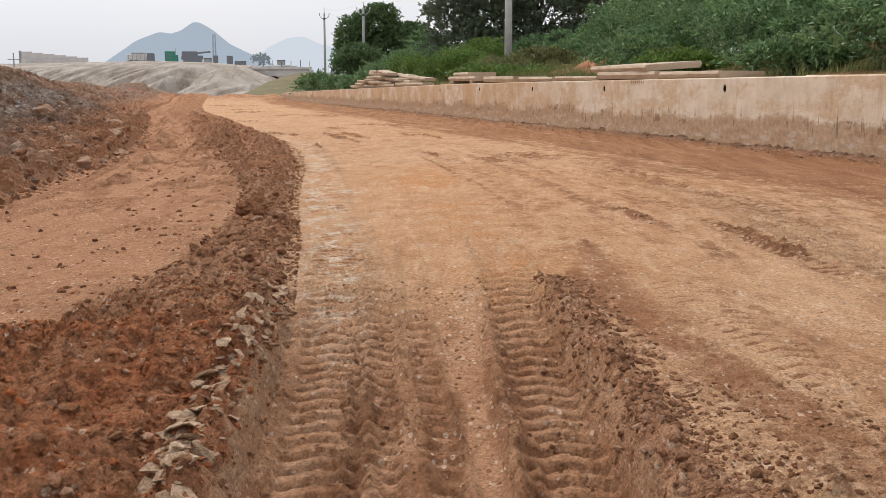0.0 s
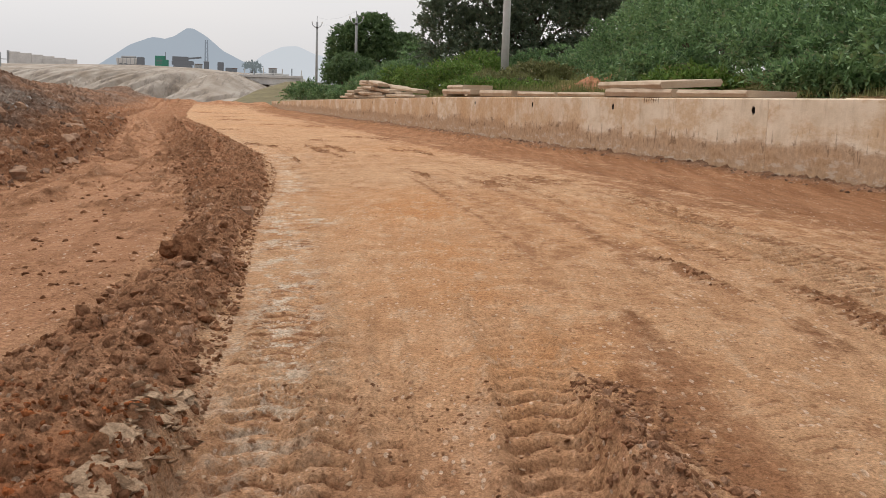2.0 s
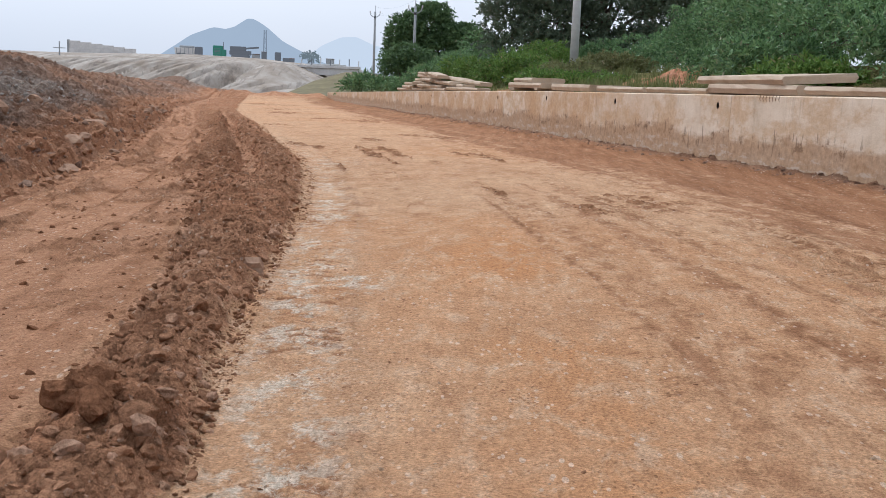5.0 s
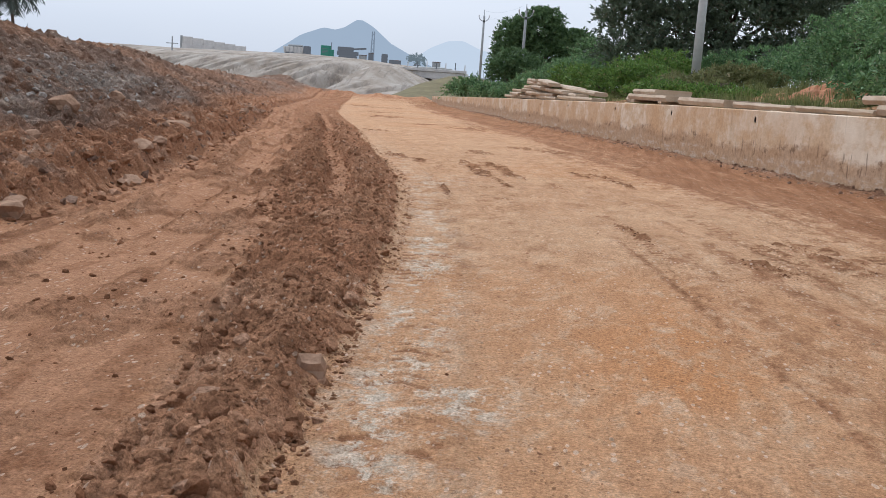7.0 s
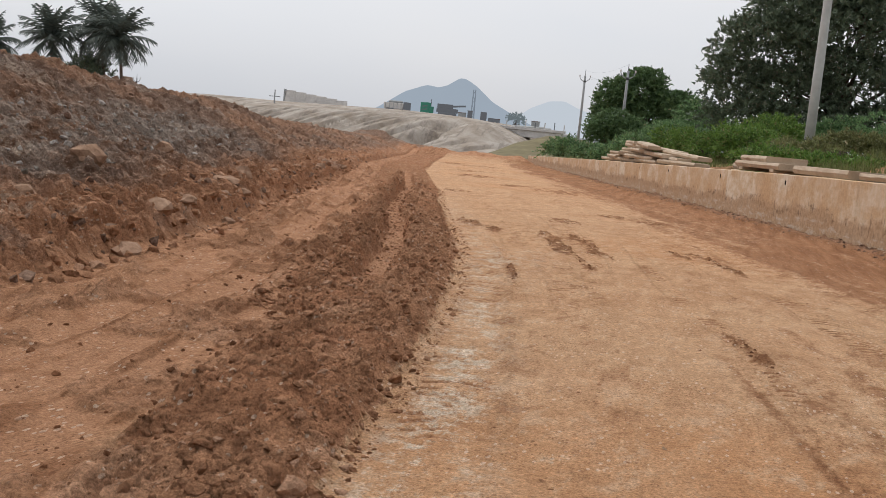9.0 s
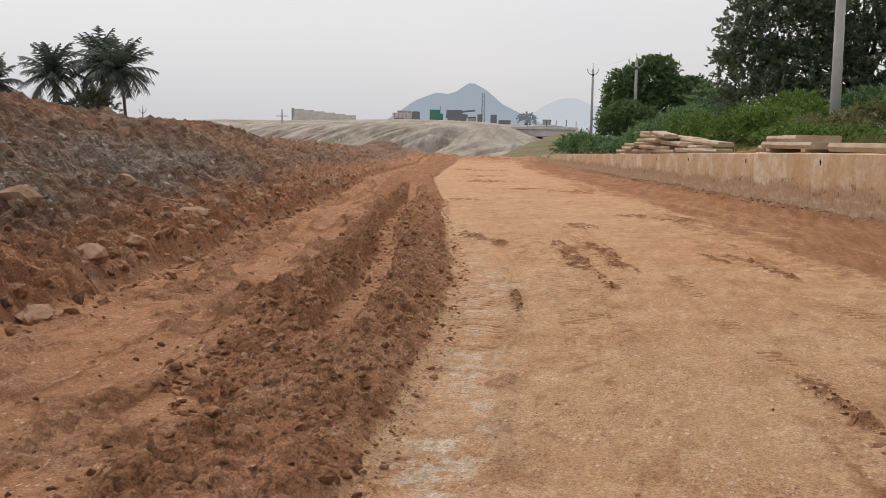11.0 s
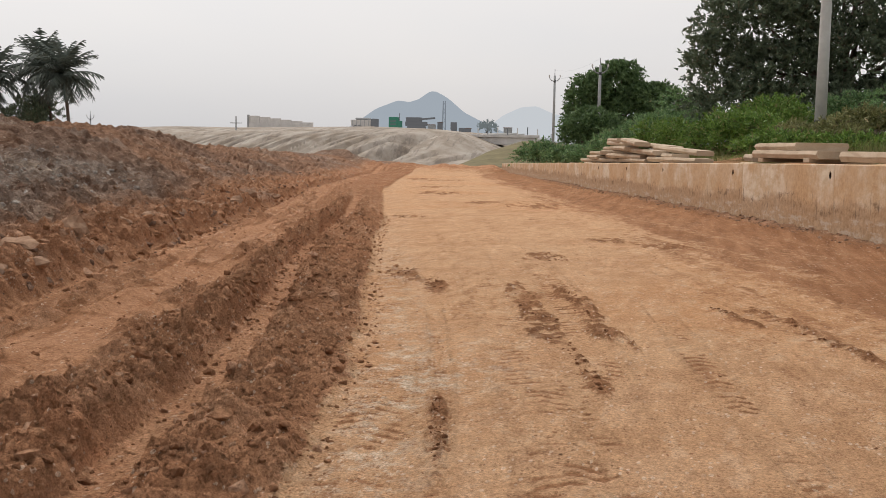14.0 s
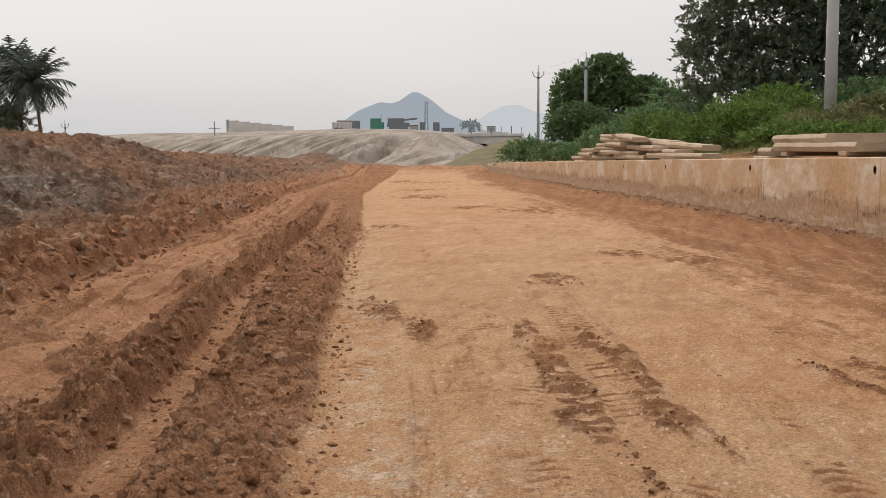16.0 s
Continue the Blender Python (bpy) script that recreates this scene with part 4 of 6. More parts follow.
# far wall of the drain
bm = bmesh.new()
for i in range(20):
    s0, s1 = -13 + i * 6, -13 + i * 6 + 5.99
    if s1 > 104:
        break
    mid = wall_local((s0 + s1) / 2, 1.5, 0)
    box(bm, (s1 - s0, 0.25, 1.9), Matrix.Translation((mid.x, mid.y, mid.z + float(wall_top((s0 + s1) / 2)) - 0.98)), 0.015)
part("far_wall", bm, WALL_CONCRETE, wall, "far wall of the open drain")
# loop of bent bars standing from the wall's top edge
cage = thing("bar_cage", put(*wall_place(4.1, 0.1), 1.2), "row of rusty bent reinforcement stubs on the wall", "rebar", rz=WALL_TURN)
for k in range(7):
    bm = bmesh.new()
    tube(bm, [(-0.36 + k * 0.12, 0.095, -0.05), (-0.36 + k * 0.12, 0.115, 0.0), (-0.35 + k * 0.12, 0.09, 0.075), (-0.34 + k * 0.12, 0.0, 0.072)], [0.006] * 4, 6)
    part("bar", bm, RUSTY_BAR, cage)


def slab_mesh(length, width, thick, seed):
    """A precast drain slab: chamfered long sides, slightly chipped edges, two lifting pockets' hollows in its top."""
    rng = random.Random(seed)
    bm = bmesh.new()
    n, c = 10, thick * 0.55
    prof = [(-width / 2 + 0.05, 0), (width / 2 - 0.05, 0), (width / 2, c), (width / 2 - 0.035, thick), (-width / 2 + 0.035, thick), (-width / 2, c)]
    rings = []
    for i in range(n + 1):
        x = -length / 2 + length * i / n
        rings.append([bm.verts.new((x + rng.uniform(-0.012, 0.012), py + rng.uniform(-0.012, 0.012), pz + (rng.uniform(-0.008, 0.008) if pz else 0))) for py, pz in prof])
    for r0, r1 in zip(rings, rings[1:]):
        for k in range(6):
            bm.faces.new((r0[k], r1[k], r1[(k + 1) % 6], r0[(k + 1) % 6]))
    bm.faces.new(rings[0])
    bm.faces.new(list(reversed(rings[-1])))
    bmesh.ops.recalc_face_normals(bm, faces=bm.faces)
    bmesh.ops.bevel(bm, geom=[e for e in bm.edges if e.calc_face_angle(0) > 0.6], offset=0.006, segments=1, affect="EDGES")
    return from_bm("drain_slab", bm, SLAB_CONCRETE)


# s of the slab's middle, behind the wall's face, base height, length, width, turn, tip
SLABS = [
    (5.0, 0.72, 1.27, 3.5, 1.45, 1.0, 0.0, 0.185), (5.65, 0.82, 1.505, 4.0, 1.5, -2.5, -4.0, 0.165),
    (1.55, 0.58, 1.27, 2.9, 1.1, -0.5, 0.0, 0.14), (8.7, 0.70, 1.27, 3.3, 1.3, 0.5, 0.0, 0.12), (12.3, 0.72, 1.27, 3.5, 1.35, -0.6, 0.0, 0.14),
    (16.6, 0.74, 1.28, 3.6, 1.3, 0.8, 0.0, 0.20), (21.6, 0.65, 1.365, 4.1, 1.25, 0.5, 0.0, 0.175), (23.7, 1.15, 1.543, 4.6, 1.2, -7.0, 0.0, 0.185),
    (26.6, 1.3, 1.27, 2.4, 0.9, -12.0, 0.0, 0.185),
]
for i, (s, d, z, length, width, turn, tip, thick) in enumerate(SLABS):
    x, y = wall_place(s, d)
    ob = new("drain_slab", slab_mesh(length, width, thick, i))
    ob.matrix_basis = Matrix.Translation(put(x, y, z)) @ pose(0, 0, 0, tip, 0, WALL_TURN + turn) @ Matrix.Scale(1, 4)
    tagged(ob, "thick tan precast concrete slab lying across the drain" if z < 1.4 else "thick tan precast slab stacked on another slab", "concrete slab", "slabs on the drain wall")
for s in (20.1, 23.1):
    ob = new("spacer_block", from_bm("spacer_block", box(bmesh.new(), (0.35, 1.3, 0.09), pose(0, 0, 0.045), 0.01), SLAB_CONCRETE))
    ob.matrix_basis = Matrix.Translation(put(*wall_place(s, 0.7), 1.277)) @ pose(0, 0, 0, 0, 0, WALL_TURN)
    tagged(ob, "flat concrete spacer block under a slab", "concrete block", "spacer blocks")

# leaning pile of long narrow slabs farther along: s, behind the wall's face, base height, length, turn, tip
PILE = [
    (45.5, 0.65, 1.15, 5.2, 1, 0.0), (40.0, 0.60, 1.17, 5.6, -1, 0.0), (33.6, 0.62, 1.21, 6.0, 2, 0.0), (48.0, 0.95, 1.14, 4.2, 6, 0.0), (42.8, 1.25, 1.17, 5.4, -3, 0.0),
    (50.5, 0.70, 1.13, 4.8, 4, 0.0), (52.5, 0.9, 1.12, 4.0, -6, 0.0), (49.8, 0.6, 1.305, 4.4, -3, 0.0), (48.6, 0.8, 1.48, 4.0, 5, 0.0), (35.0, 1.1, 1.535, 5.0, 4, 2.0),
    (46.2, 0.75, 1.325, 4.8, -5, 0.0), (41.6, 0.55, 1.345, 5.8, 3, 0.3), (36.2, 0.85, 1.36, 5.8, -4, 0.5),
    (44.4, 0.80, 1.505, 5.6, 4, 0.0), (38.6, 0.60, 1.53, 6.0, -2, 1.0), (46.8, 0.50, 1.50, 3.6, -9, 0.0),
    (43.2, 0.60, 1.69, 5.6, -4, 0.6), (39.0, 0.95, 1.74, 5.6, 5, 2.0), (45.6, 0.90, 1.68, 4.0, 3, 0.0),
    (43.4, 0.75, 1.87, 5.2, 2, 1.0), (40.6, 0.55, 1.92, 5.4, -5, 2.2), (44.9, 0.70, 2.05, 3.0, -2, 0.5),
]
for i, (s, d, h, length, turn, tip) in enumerate(PILE):
    x, y = wall_place(s, d)
    ob = new("long_slab", slab_mesh(length, 0.62, 0.172, 60 + i))
    ob.matrix_basis = Matrix.Translation(put(x, y, h)) @ pose(0, 0, 0, 0, -tip, WALL_TURN + turn)
    tagged(ob, "long narrow tan precast slab in a leaning pile", "concrete slab", "pile of long slabs")


# ---- poles ----
def trident_pole(x, y, h, top, radius, label):
    """A tapered concrete line pole with a top pin, a bracket with two upturned arms, and insulators."""
    foot = place(x, y, 0.2)
    head = put(x, y, top).z - foot.z
    ob = thing("power_pole", foot, label, "power pole", "power poles")
    bm = bmesh.new()
    tube(bm, [(0, 0, 0), (0, 0, head * 0.5), (0, 0, head * 0.93)], [radius, radius * 0.85, radius * 0.68], 12)
    part("shaft", bm, OLD_CONCRETE, ob, smooth=True)
    k = head * 0.93
    bm = bmesh.new()
    tube(bm, [(0, 0, k - 0.05), (0, 0, head)], [0.045, 0.03], 8)
    part("top_pin", bm, GALVANISED, ob)
    for side in (-1, 1):
        bm = bmesh.new()
        tube(bm, [(0, -0.02, k - 0.75), (side * 0.35, -0.02, k - 0.62), (side * 0.58, -0.02, k - 0.42), (side * 0.68, -0.02, k - 0.12)], [0.05, 0.05, 0.045, 0.04], 8)
        arm = part("arm", bm, GALVANISED, ob)
        bm = bmesh.new()
        tube(bm, [(side * 0.68, -0.02, k - 0.14), (side * 0.68, -0.02, k + 0.02), (side * 0.68, -0.02, k + 0.10)], [0.07, 0.075, 0.03], 8)
        part("insulator", bm, PARAPET_CONCRETE, arm, "pale porcelain insulator")
    bm = bmesh.new()
    tube(bm, [(0, 0, k - 0.85), (0, 0, k - 0.6)], [radius * 0.78, radius * 0.78], 12)
    part("clamp", bm, METAL_DARK, ob)
    return ob


trident_pole(-19.12, 148.5, 0.5, 12.15, 0.19, "slim grey concrete power pole with upturned arms far off")
trident_pole(-10.05, 109.9, 0.5, 9.8, 0.17, "grey concrete power pole rising behind a vine-covered bush")
trident_pole(-100.4, 175.0, 2.0, 10.0, 0.16, "short grey power pole behind the spoil bank")

big_foot = place(2.83, 60.0, 0.3)
big_pole = thing("utility_pole", big_foot, "thick pale grey round concrete pole behind the drain", "utility pole")
bm = bmesh.new()
tube(bm, [(0, 0, 0), (0, 0, 4), (0, 0, 8), (0, 0, 11)], [0.225, 0.205, 0.18, 0.16], 20)
part("shaft", bm, PALE_POLE, big_pole, smooth=True)
bm = bmesh.new()
zc = put(2.83, 60, 2.6).z - big_foot.z
tube(bm, [(0, 0, zc - 0.08), (0, 0, zc + 0.08)], [0.232, 0.232], 20)
part("clamp", bm, METAL_DARK, big_pole, "dark steel band")

cross_pole = thing("cross_pole", put(-81, 190, 6.0), "small pole with a straight cross arm far off", "power pole", "power poles")
bm = bmesh.new()
tube(bm, [(0, 0, 0), (0, 0, 3.2)], [0.14, 0.11], 8)
part("shaft", bm, OLD_CONCRETE, cross_pole)
bm = bmesh.new()
box(bm, (2.2, 0.12, 0.14), pose(0, 0, 2.0))
part("cross_arm", bm, OLD_CONCRETE, cross_pole)


def cable(a, b, sag, name="overhead_cable"):
    bm = bmesh.new()
    pts = [a.lerp(b, t) - Vector((0, 0, sag * 4 * t * (1 - t))) for t in np.linspace(0, 1, 14)]
    tube(bm, pts, [0.007] * 14, 5)
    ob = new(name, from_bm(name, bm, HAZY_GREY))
    return tagged(ob, "thin grey overhead power line", "cable", "overhead lines")


for off in (-0.68, 0.0, 0.68):
    z0, z1 = (11.2, 9.0) if off else (12.0, 9.8)
    cable(put(-19.12 + off, 148.5, z0), put(-10.05 + off, 109.9, z1), 0.5)


def earth_mound(x, y, r, tall, seed):
    """A small heap of bare red earth, its sides lumpy."""
    a, t = np.meshgrid(np.linspace(0, math.tau, 49), np.linspace(0, 1, 22))
    X, Y = np.cos(a) * t * r, np.sin(a) * t * r * 0.8
    H = tall * (np.cos(np.clip(t, 0, 1) * math.pi) * 0.5 + 0.5) * (0.7 + 0.6 * fbm(X + 40, Y + 9 * seed, 0.7, 4, seed)) + 0.10 * fragments(X + 3, Y + 5, 0.22, seed) - 0.25 * t
    V = np.stack([X, Y, H], -1).reshape(-1, 3)
    idx = np.arange(22 * 49).reshape(22, 49)
    f = np.stack([idx[:-1, :-1], idx[1:, :-1], idx[1:, 1:], idx[:-1, 1:]], -1).reshape(-1, 4)
    ob = new("earth_mound", mesh_of("earth_mound", V, f, RED_EARTH))
    ob.matrix_basis = Matrix.Translation(place(x, y, 0.05))
    return tagged(ob, "bare orange-red earth heap among the bushes", "earth heap", "earth heaps")


RED_EARTH = plain_material("bare_red_earth", (0.36, 0.165, 0.085), 0.95, 0.0, 0.35, 3.0)
earth_mound(*wall_place(20.5, 5.8), 2.0, 0.5, 3)


# ---- plants ----
def leaf_cloud(rng, lobes, count, size, ratio=0.45, shell=0.55, droop=0.0, spray=0.0):
    """Small leaves in sprays along twigs, which stand through ellipsoid lobes, thickest near their uneven outside. Returns vertices and faces."""
    lobes = np.asarray(lobes, float)
    vol = (lobes[:, 3] * lobes[:, 4] * lobes[:, 5]) ** 0.67
    n = max(count // (48 if spray else 16), 1)
    tlobe = rng.choice(len(lobes), n, p=vol / vol.sum())
    tdir = rng.normal(size=(n, 3))
    tdir[:, 2] = np.where(tdir[:, 2] < -0.35, -tdir[:, 2], tdir[:, 2])
    tdir /= np.linalg.norm(tdir, axis=1)[:, None]
    root = lobes[tlobe, :3] + tdir * (shell + (1.08 - shell) * rng.random(n) ** 0.6)[:, None] * lobes[tlobe, 3:6]
    way = tdir + rng.normal(scale=0.55, size=(n, 3))
    way[:, 2] += 0.15 - droop
    way /= np.linalg.norm(way, axis=1)[:, None]
    reach = spray * (0.6 + 0.8 * rng.random(n)) if spray else size * (1.6 + 2.6 * rng.random(n))
    twig = rng.integers(0, n, count)
    u = rng.random(count)
    sag = np.zeros((count, 3))
    sag[:, 2] = (-0.75 if spray else -0.35) * reach[twig] * u * u
    pos = root[twig] + way[twig] * (u * reach[twig])[:, None] + sag + rng.normal(scale=size * (0.5 if spray else 0.22), size=(count, 3))
    out = way[twig] + rng.normal(scale=0.8, size=(count, 3))
    out /= np.linalg.norm(out, axis=1)[:, None]
    side = np.cross(out, rng.normal(size=(count, 3)))
    side /= np.linalg.norm(side, axis=1)[:, None]
    L = size * (0.6 + 0.8 * rng.random(count))[:, None]
    verts = np.stack([pos - side * L * ratio * 0.5, pos + side * L * ratio * 0.5, pos + out * L], 1).reshape(-1, 3)
    return verts, np.arange(count * 3).reshape(-1, 3)


def branchy(lobes, trunk_h, radius, rng, lean=0.0):
    """A tapered trunk that parts into limbs, one to each lobe."""
    bm = bmesh.new()
    fork = Vector((lean, 0, trunk_h))
    tube(bm, [(0, 0, -0.3), (lean * 0.4, 0.05, trunk_h * 0.5), fork], [radius * 1.25, radius, radius * 0.8], 9)
    for l in lobes:
        end = Vector(l[:3]) + Vector((0, 0, l[5] * 0.3))
        mid = fork.lerp(end, 0.5) + Vector((rng.normal(scale=0.15), rng.normal(scale=0.15), 0.25))
        tube(bm, [fork - Vector((0, 0, 0.1)), mid, end], [radius * 0.5, radius * 0.3, radius * 0.08], 6)
        for _ in range(3):
            e2 = mid + Vector(rng.normal(size=3) * np.array(l[3:6]) * 0.6)
            tube(bm, [mid, mid.lerp(e2, 0.5) + Vector((0, 0, 0.1)), e2], [radius * 0.2, radius * 0.13, radius * 0.04], 5)
    return bm


def plant(name, x, y, lobes, count, size, material, label, category, seed, trunk_h=1.0, radius=0.12, ratio=0.45, group="", shell=0.55, droop=0.0, sink=0.05, spray=0.0):
    rng = np.random.default_rng(seed)
    ob = thing(name, place(x, y, sink), label, category, group)
    part("trunk", branchy(lobes, trunk_h, radius, rng), BARK, ob)
    v, f = leaf_cloud(rng, lobes, count, size, ratio, shell, droop, spray)
    part("crown", mesh_of("crown", v, f, material), material, ob)
    return ob


def random_lobes(rng, width, depth, tall, n, low=0.25):
    out = []
    for _ in range(n):
        a, r = rng.random() * math.tau, rng.random() ** 0.6
        px, py = math.cos(a) * r * width * 0.7, math.sin(a) * r * depth * 0.7
        z = tall * (low + (0.78 - low) * rng.random()) * (1 - 0.35 * r * r)
        s = 0.28 + 0.2 * rng.random()
        out.append((px, py, z, width * s * 1.1, depth * s * 1.1, tall * s * 0.75))
    out.append((0, 0, tall * 0.35, width * 0.75, depth * 0.75, tall * 0.35))
    return out


# big dark tree behind the drain: lobes are x, y, z, and three radii
plant("dark_tree", 5.2, 74.0, [(0, 0, 6.5, 4.0, 3.5, 3.2), (-4.2, -0.5, 5.4, 3.0, 2.6, 2.4), (-2.6, 0.5, 8.0, 2.9, 2.6, 2.2), (1.0, 0, 9.8, 3.0, 2.8, 2.4), (3.6, 0.5, 7.6, 3.0, 2.8, 2.6),
      (-5.6, 0, 3.6, 2.0, 2.0, 1.6), (4.4, -1, 4.6, 2.6, 2.4, 2.0), (0.5, -1.5, 4.0, 3.2, 2.2, 2.0), (-2.5, -1.0, 3.0, 2.8, 2.2, 1.8), (2.5, 0, 11.2, 2.0, 2.0, 1.5), (-5.0, -1.5, 1.6, 2.4, 2.0, 1.4), (-1.5, -2.0, 1.4, 2.8, 2.0, 1.4), (2.5, -2.0, 1.6, 2.8, 2.0, 1.5), (5.5, -1.5, 1.8, 2.6, 2.0, 1.6)],
      115000, 0.21, LEAF_DARK, "tall dark green broadleaf tree with a dense crown", "tree", 5, 2.2, 0.32, 0.55, "", 0.35)
plant("dark_tree", 13.5, 80.0, [(0, 0, 5.5, 3.6, 3.2, 2.8), (-3.2, 0, 4.4, 2.6, 2.4, 2.2), (2.5, 0, 7.4, 3.0, 2.6, 2.4), (-1, 0, 7.6, 2.4, 2.2, 1.9), (3.6, -1, 4.2, 2.6, 2.4, 2.0)],
      40000, 0.22, LEAF_DARK, "dark green broadleaf tree behind thorn bushes", "tree", 6, 2.0, 0.28, 0.55, "", 0.35)
plant("dark_tree", 20.0, 84.0, [(0, 0, 5.0, 3.4, 3.2, 2.6), (-3.6, 0, 3.8, 2.6, 2.4, 2.0), (1.4, 0, 6.0, 2.2, 2.2, 2.0), (2.6, 0, 3.4, 2.2, 2.2, 1.8)],
      32000, 0.23, LEAF_DARK, "dark green broadleaf tree behind thorn bushes", "tree", 7, 2.0, 0.28, 0.5)
# vine-covered clump beside the power pole
plant("vine_clump", -8.6, 113.5, [(-0.6, 0, 5.4, 2.3, 2.0, 2.3), (-2.6, 0, 4.4, 1.9, 1.8, 2.4), (2.0, 0, 4.2, 2.6, 2.0, 1.9), (3.6, 0, 4.6, 1.5, 1.5, 1.4), (0.2, 0, 7.0, 1.4, 1.3, 1.0), (5.0, 0, 3.2, 2.0, 1.8, 1.7), (0.5, 0, 3.0, 3.6, 2.2, 2.2), (0.8, 0, 1.3, 4.6, 2.2, 1.6), (-3.0, 0, 2.6, 1.6, 1.6, 2.0)],
      60000, 0.25, LEAF_VINE, "old tree smothered in dark green vines", "tree", 8, 2.0, 0.3, 0.6, "", 0.72, 0.3)
plant("vine_clump", -10.3, 104.5, [(0, 0, 2.3, 2.0, 1.6, 1.7), (1.6, 0, 1.9, 1.6, 1.4, 1.5), (-0.9, 0, 1.6, 1.2, 1.2, 1.5)],
      10000, 0.22, LEAF_VINE, "rounded dark vine-covered bush in front of the pole", "bush", 9, 0.8, 0.16, 0.6, "", 0.72, 0.3)

# thorn bushes along the land behind the drain
rng0 = np.random.default_rng(77)
for i, (s, d, width, tall) in enumerate([(-12, 6.5, 4.2, 2.2), (-6.5, 6.8, 4.2, 2.2), (-1.0, 7.2, 4.2, 2.2), (4.5, 7.6, 4.4, 2.0), (10, 7.8, 4.4, 2.7), (15.5, 8.2, 4.2, 4.4), (21, 9.8, 3.4, 4.1), (27, 10.5, 3.4, 3.4), (33, 12.0, 3.4, 2.8),
                                     (-9.5, 12.0, 4.6, 2.4), (-3, 12.5, 4.6, 2.4), (4, 13, 5.0, 2.3), (12, 13.5, 5.0, 2.6), (20, 15, 4.2, 3.0), (39, 13.0, 3.2, 2.3), (46, 11.5, 2.8, 1.9), (29, 16, 4.0, 4.8)]):
    x, y = wall_place(s, d)
    plant("thorn_bush", x, y, random_lobes(rng0, width, width * 0.85, tall, 9), 30000 if d < 9 else 20000, 0.12, LEAF_THORN, "sprawling green thorn bush with feathery leaves", "bush", 100 + i, 0.7, 0.12, 0.5, "thorn bushes", 0.62, -0.1, 0.05, 0.75)
# brighter low shrubs right behind the drain
for i, (s, d, width, tall, mat) in enumerate([(30, 4.0, 1.4, 0.6, LEAF_BRIGHT), (34, 4.6, 1.5, 0.7, LEAF_BRIGHT), (40, 5.6, 2.2, 1.6, LEAF_BRIGHT), (44, 7.5, 2.4, 2.1, LEAF_BRIGHT), (42, 5.0, 2.0, 2.0, LEAF_BRIGHT), (46, 4.6, 1.9, 1.8, LEAF_BRIGHT), (50, 4.5, 2.0, 1.9, LEAF_BRIGHT),
                                       (55, 5.0, 2.2, 2.1, LEAF_THORN), (26, 4.2, 1.2, 0.5, LEAF_BRIGHT), (61, 5.0, 2.2, 2.0, LEAF_THORN), (12, 4.6, 2.0, 1.4, LEAF_THORN), (6, 4.8, 2.2, 1.6, LEAF_THORN), (0, 4.6, 2.4, 1.8, LEAF_THORN), (-6, 4.4, 2.4, 1.7, LEAF_THORN), (-11, 4.4, 2.4, 1.6, LEAF_THORN), (16, 5.0, 1.8, 1.3, LEAF_THORN), (3, 3.6, 1.4, 0.8, LEAF_THORN), (9, 3.6, 1.2, 0.6, LEAF_BRIGHT)]):
    x, y = wall_place(s, d)
    plant("low_shrub", x, y, random_lobes(rng0, width, width * 0.8, tall, 6, 0.3), 8500, 0.14, mat, "low bright green shrub growing behind the drain", "shrub", 200 + i, 0.4, 0.06, 0.42, "low shrubs", 0.5)
for i, (x, y, width, tall) in enumerate([(2.0, 58.6, 1.1, 0.9), (4.3, 58.9, 1.2, 1.0), (3.2, 57.4, 1.0, 0.7), (5.6, 57.8, 1.2, 0.8)]):
    plant("dry_shrub", x, y, random_lobes(rng0, width, width * 0.8, tall, 6, 0.3), 5000, 0.15, LEAF_SCRUB, "half-dry brownish shrub at the foot of a pole", "shrub", 260 + i, 0.4, 0.05, 0.35, "dry shrubs", 0.45)
# green shrubs past the end of the pile
for i, (x, y, width, tall) in enumerate([(-13.6, 106, 2.2, 2.0), (-15.6, 110, 2.0, 1.7), (-11, 99, 2.0, 1.3), (-9.0, 92, 2.0, 1.2), (-7.0, 86, 2.0, 1.5), (-4.5, 80, 2.4, 2.4), (-2.0, 84, 3.0, 3.2)]):
    plant("low_shrub", x, y, random_lobes(rng0, width, width * 0.8, tall, 6, 0.3), 6000, 0.20, LEAF_THORN, "low green shrub past the slab pile", "shrub", 300 + i, 0.4, 0.06, 0.42, "low shrubs", 0.5)


def tuft_mesh(rng, blades, tall, spread):
    b = rng.normal(scale=spread, size=(blades, 2))
    ang = rng.random(blades) * math.tau
    hgt = tall * (0.5 + 0.7 * rng.random(blades))
    lean = rng.normal(scale=0.25, size=(blades, 2)) * hgt[:, None]
    wd = 0.012 + 0.01 * rng.random(blades)
    z = np.zeros(blades)
    p0 = np.stack([b[:, 0] - np.cos(ang) * wd, b[:, 1] - np.sin(ang) * wd, z], 1)
    p1 = np.stack([b[:, 0] + np.cos(ang) * wd, b[:, 1] + np.sin(ang) * wd, z], 1)
    t = np.stack([b[:, 0] + lean[:, 0], b[:, 1] + lean[:, 1], hgt], 1)
    v = np.stack([p0, p1, t], 1).reshape(-1, 3)
    return v, np.arange(blades * 3).reshape(-1, 3)


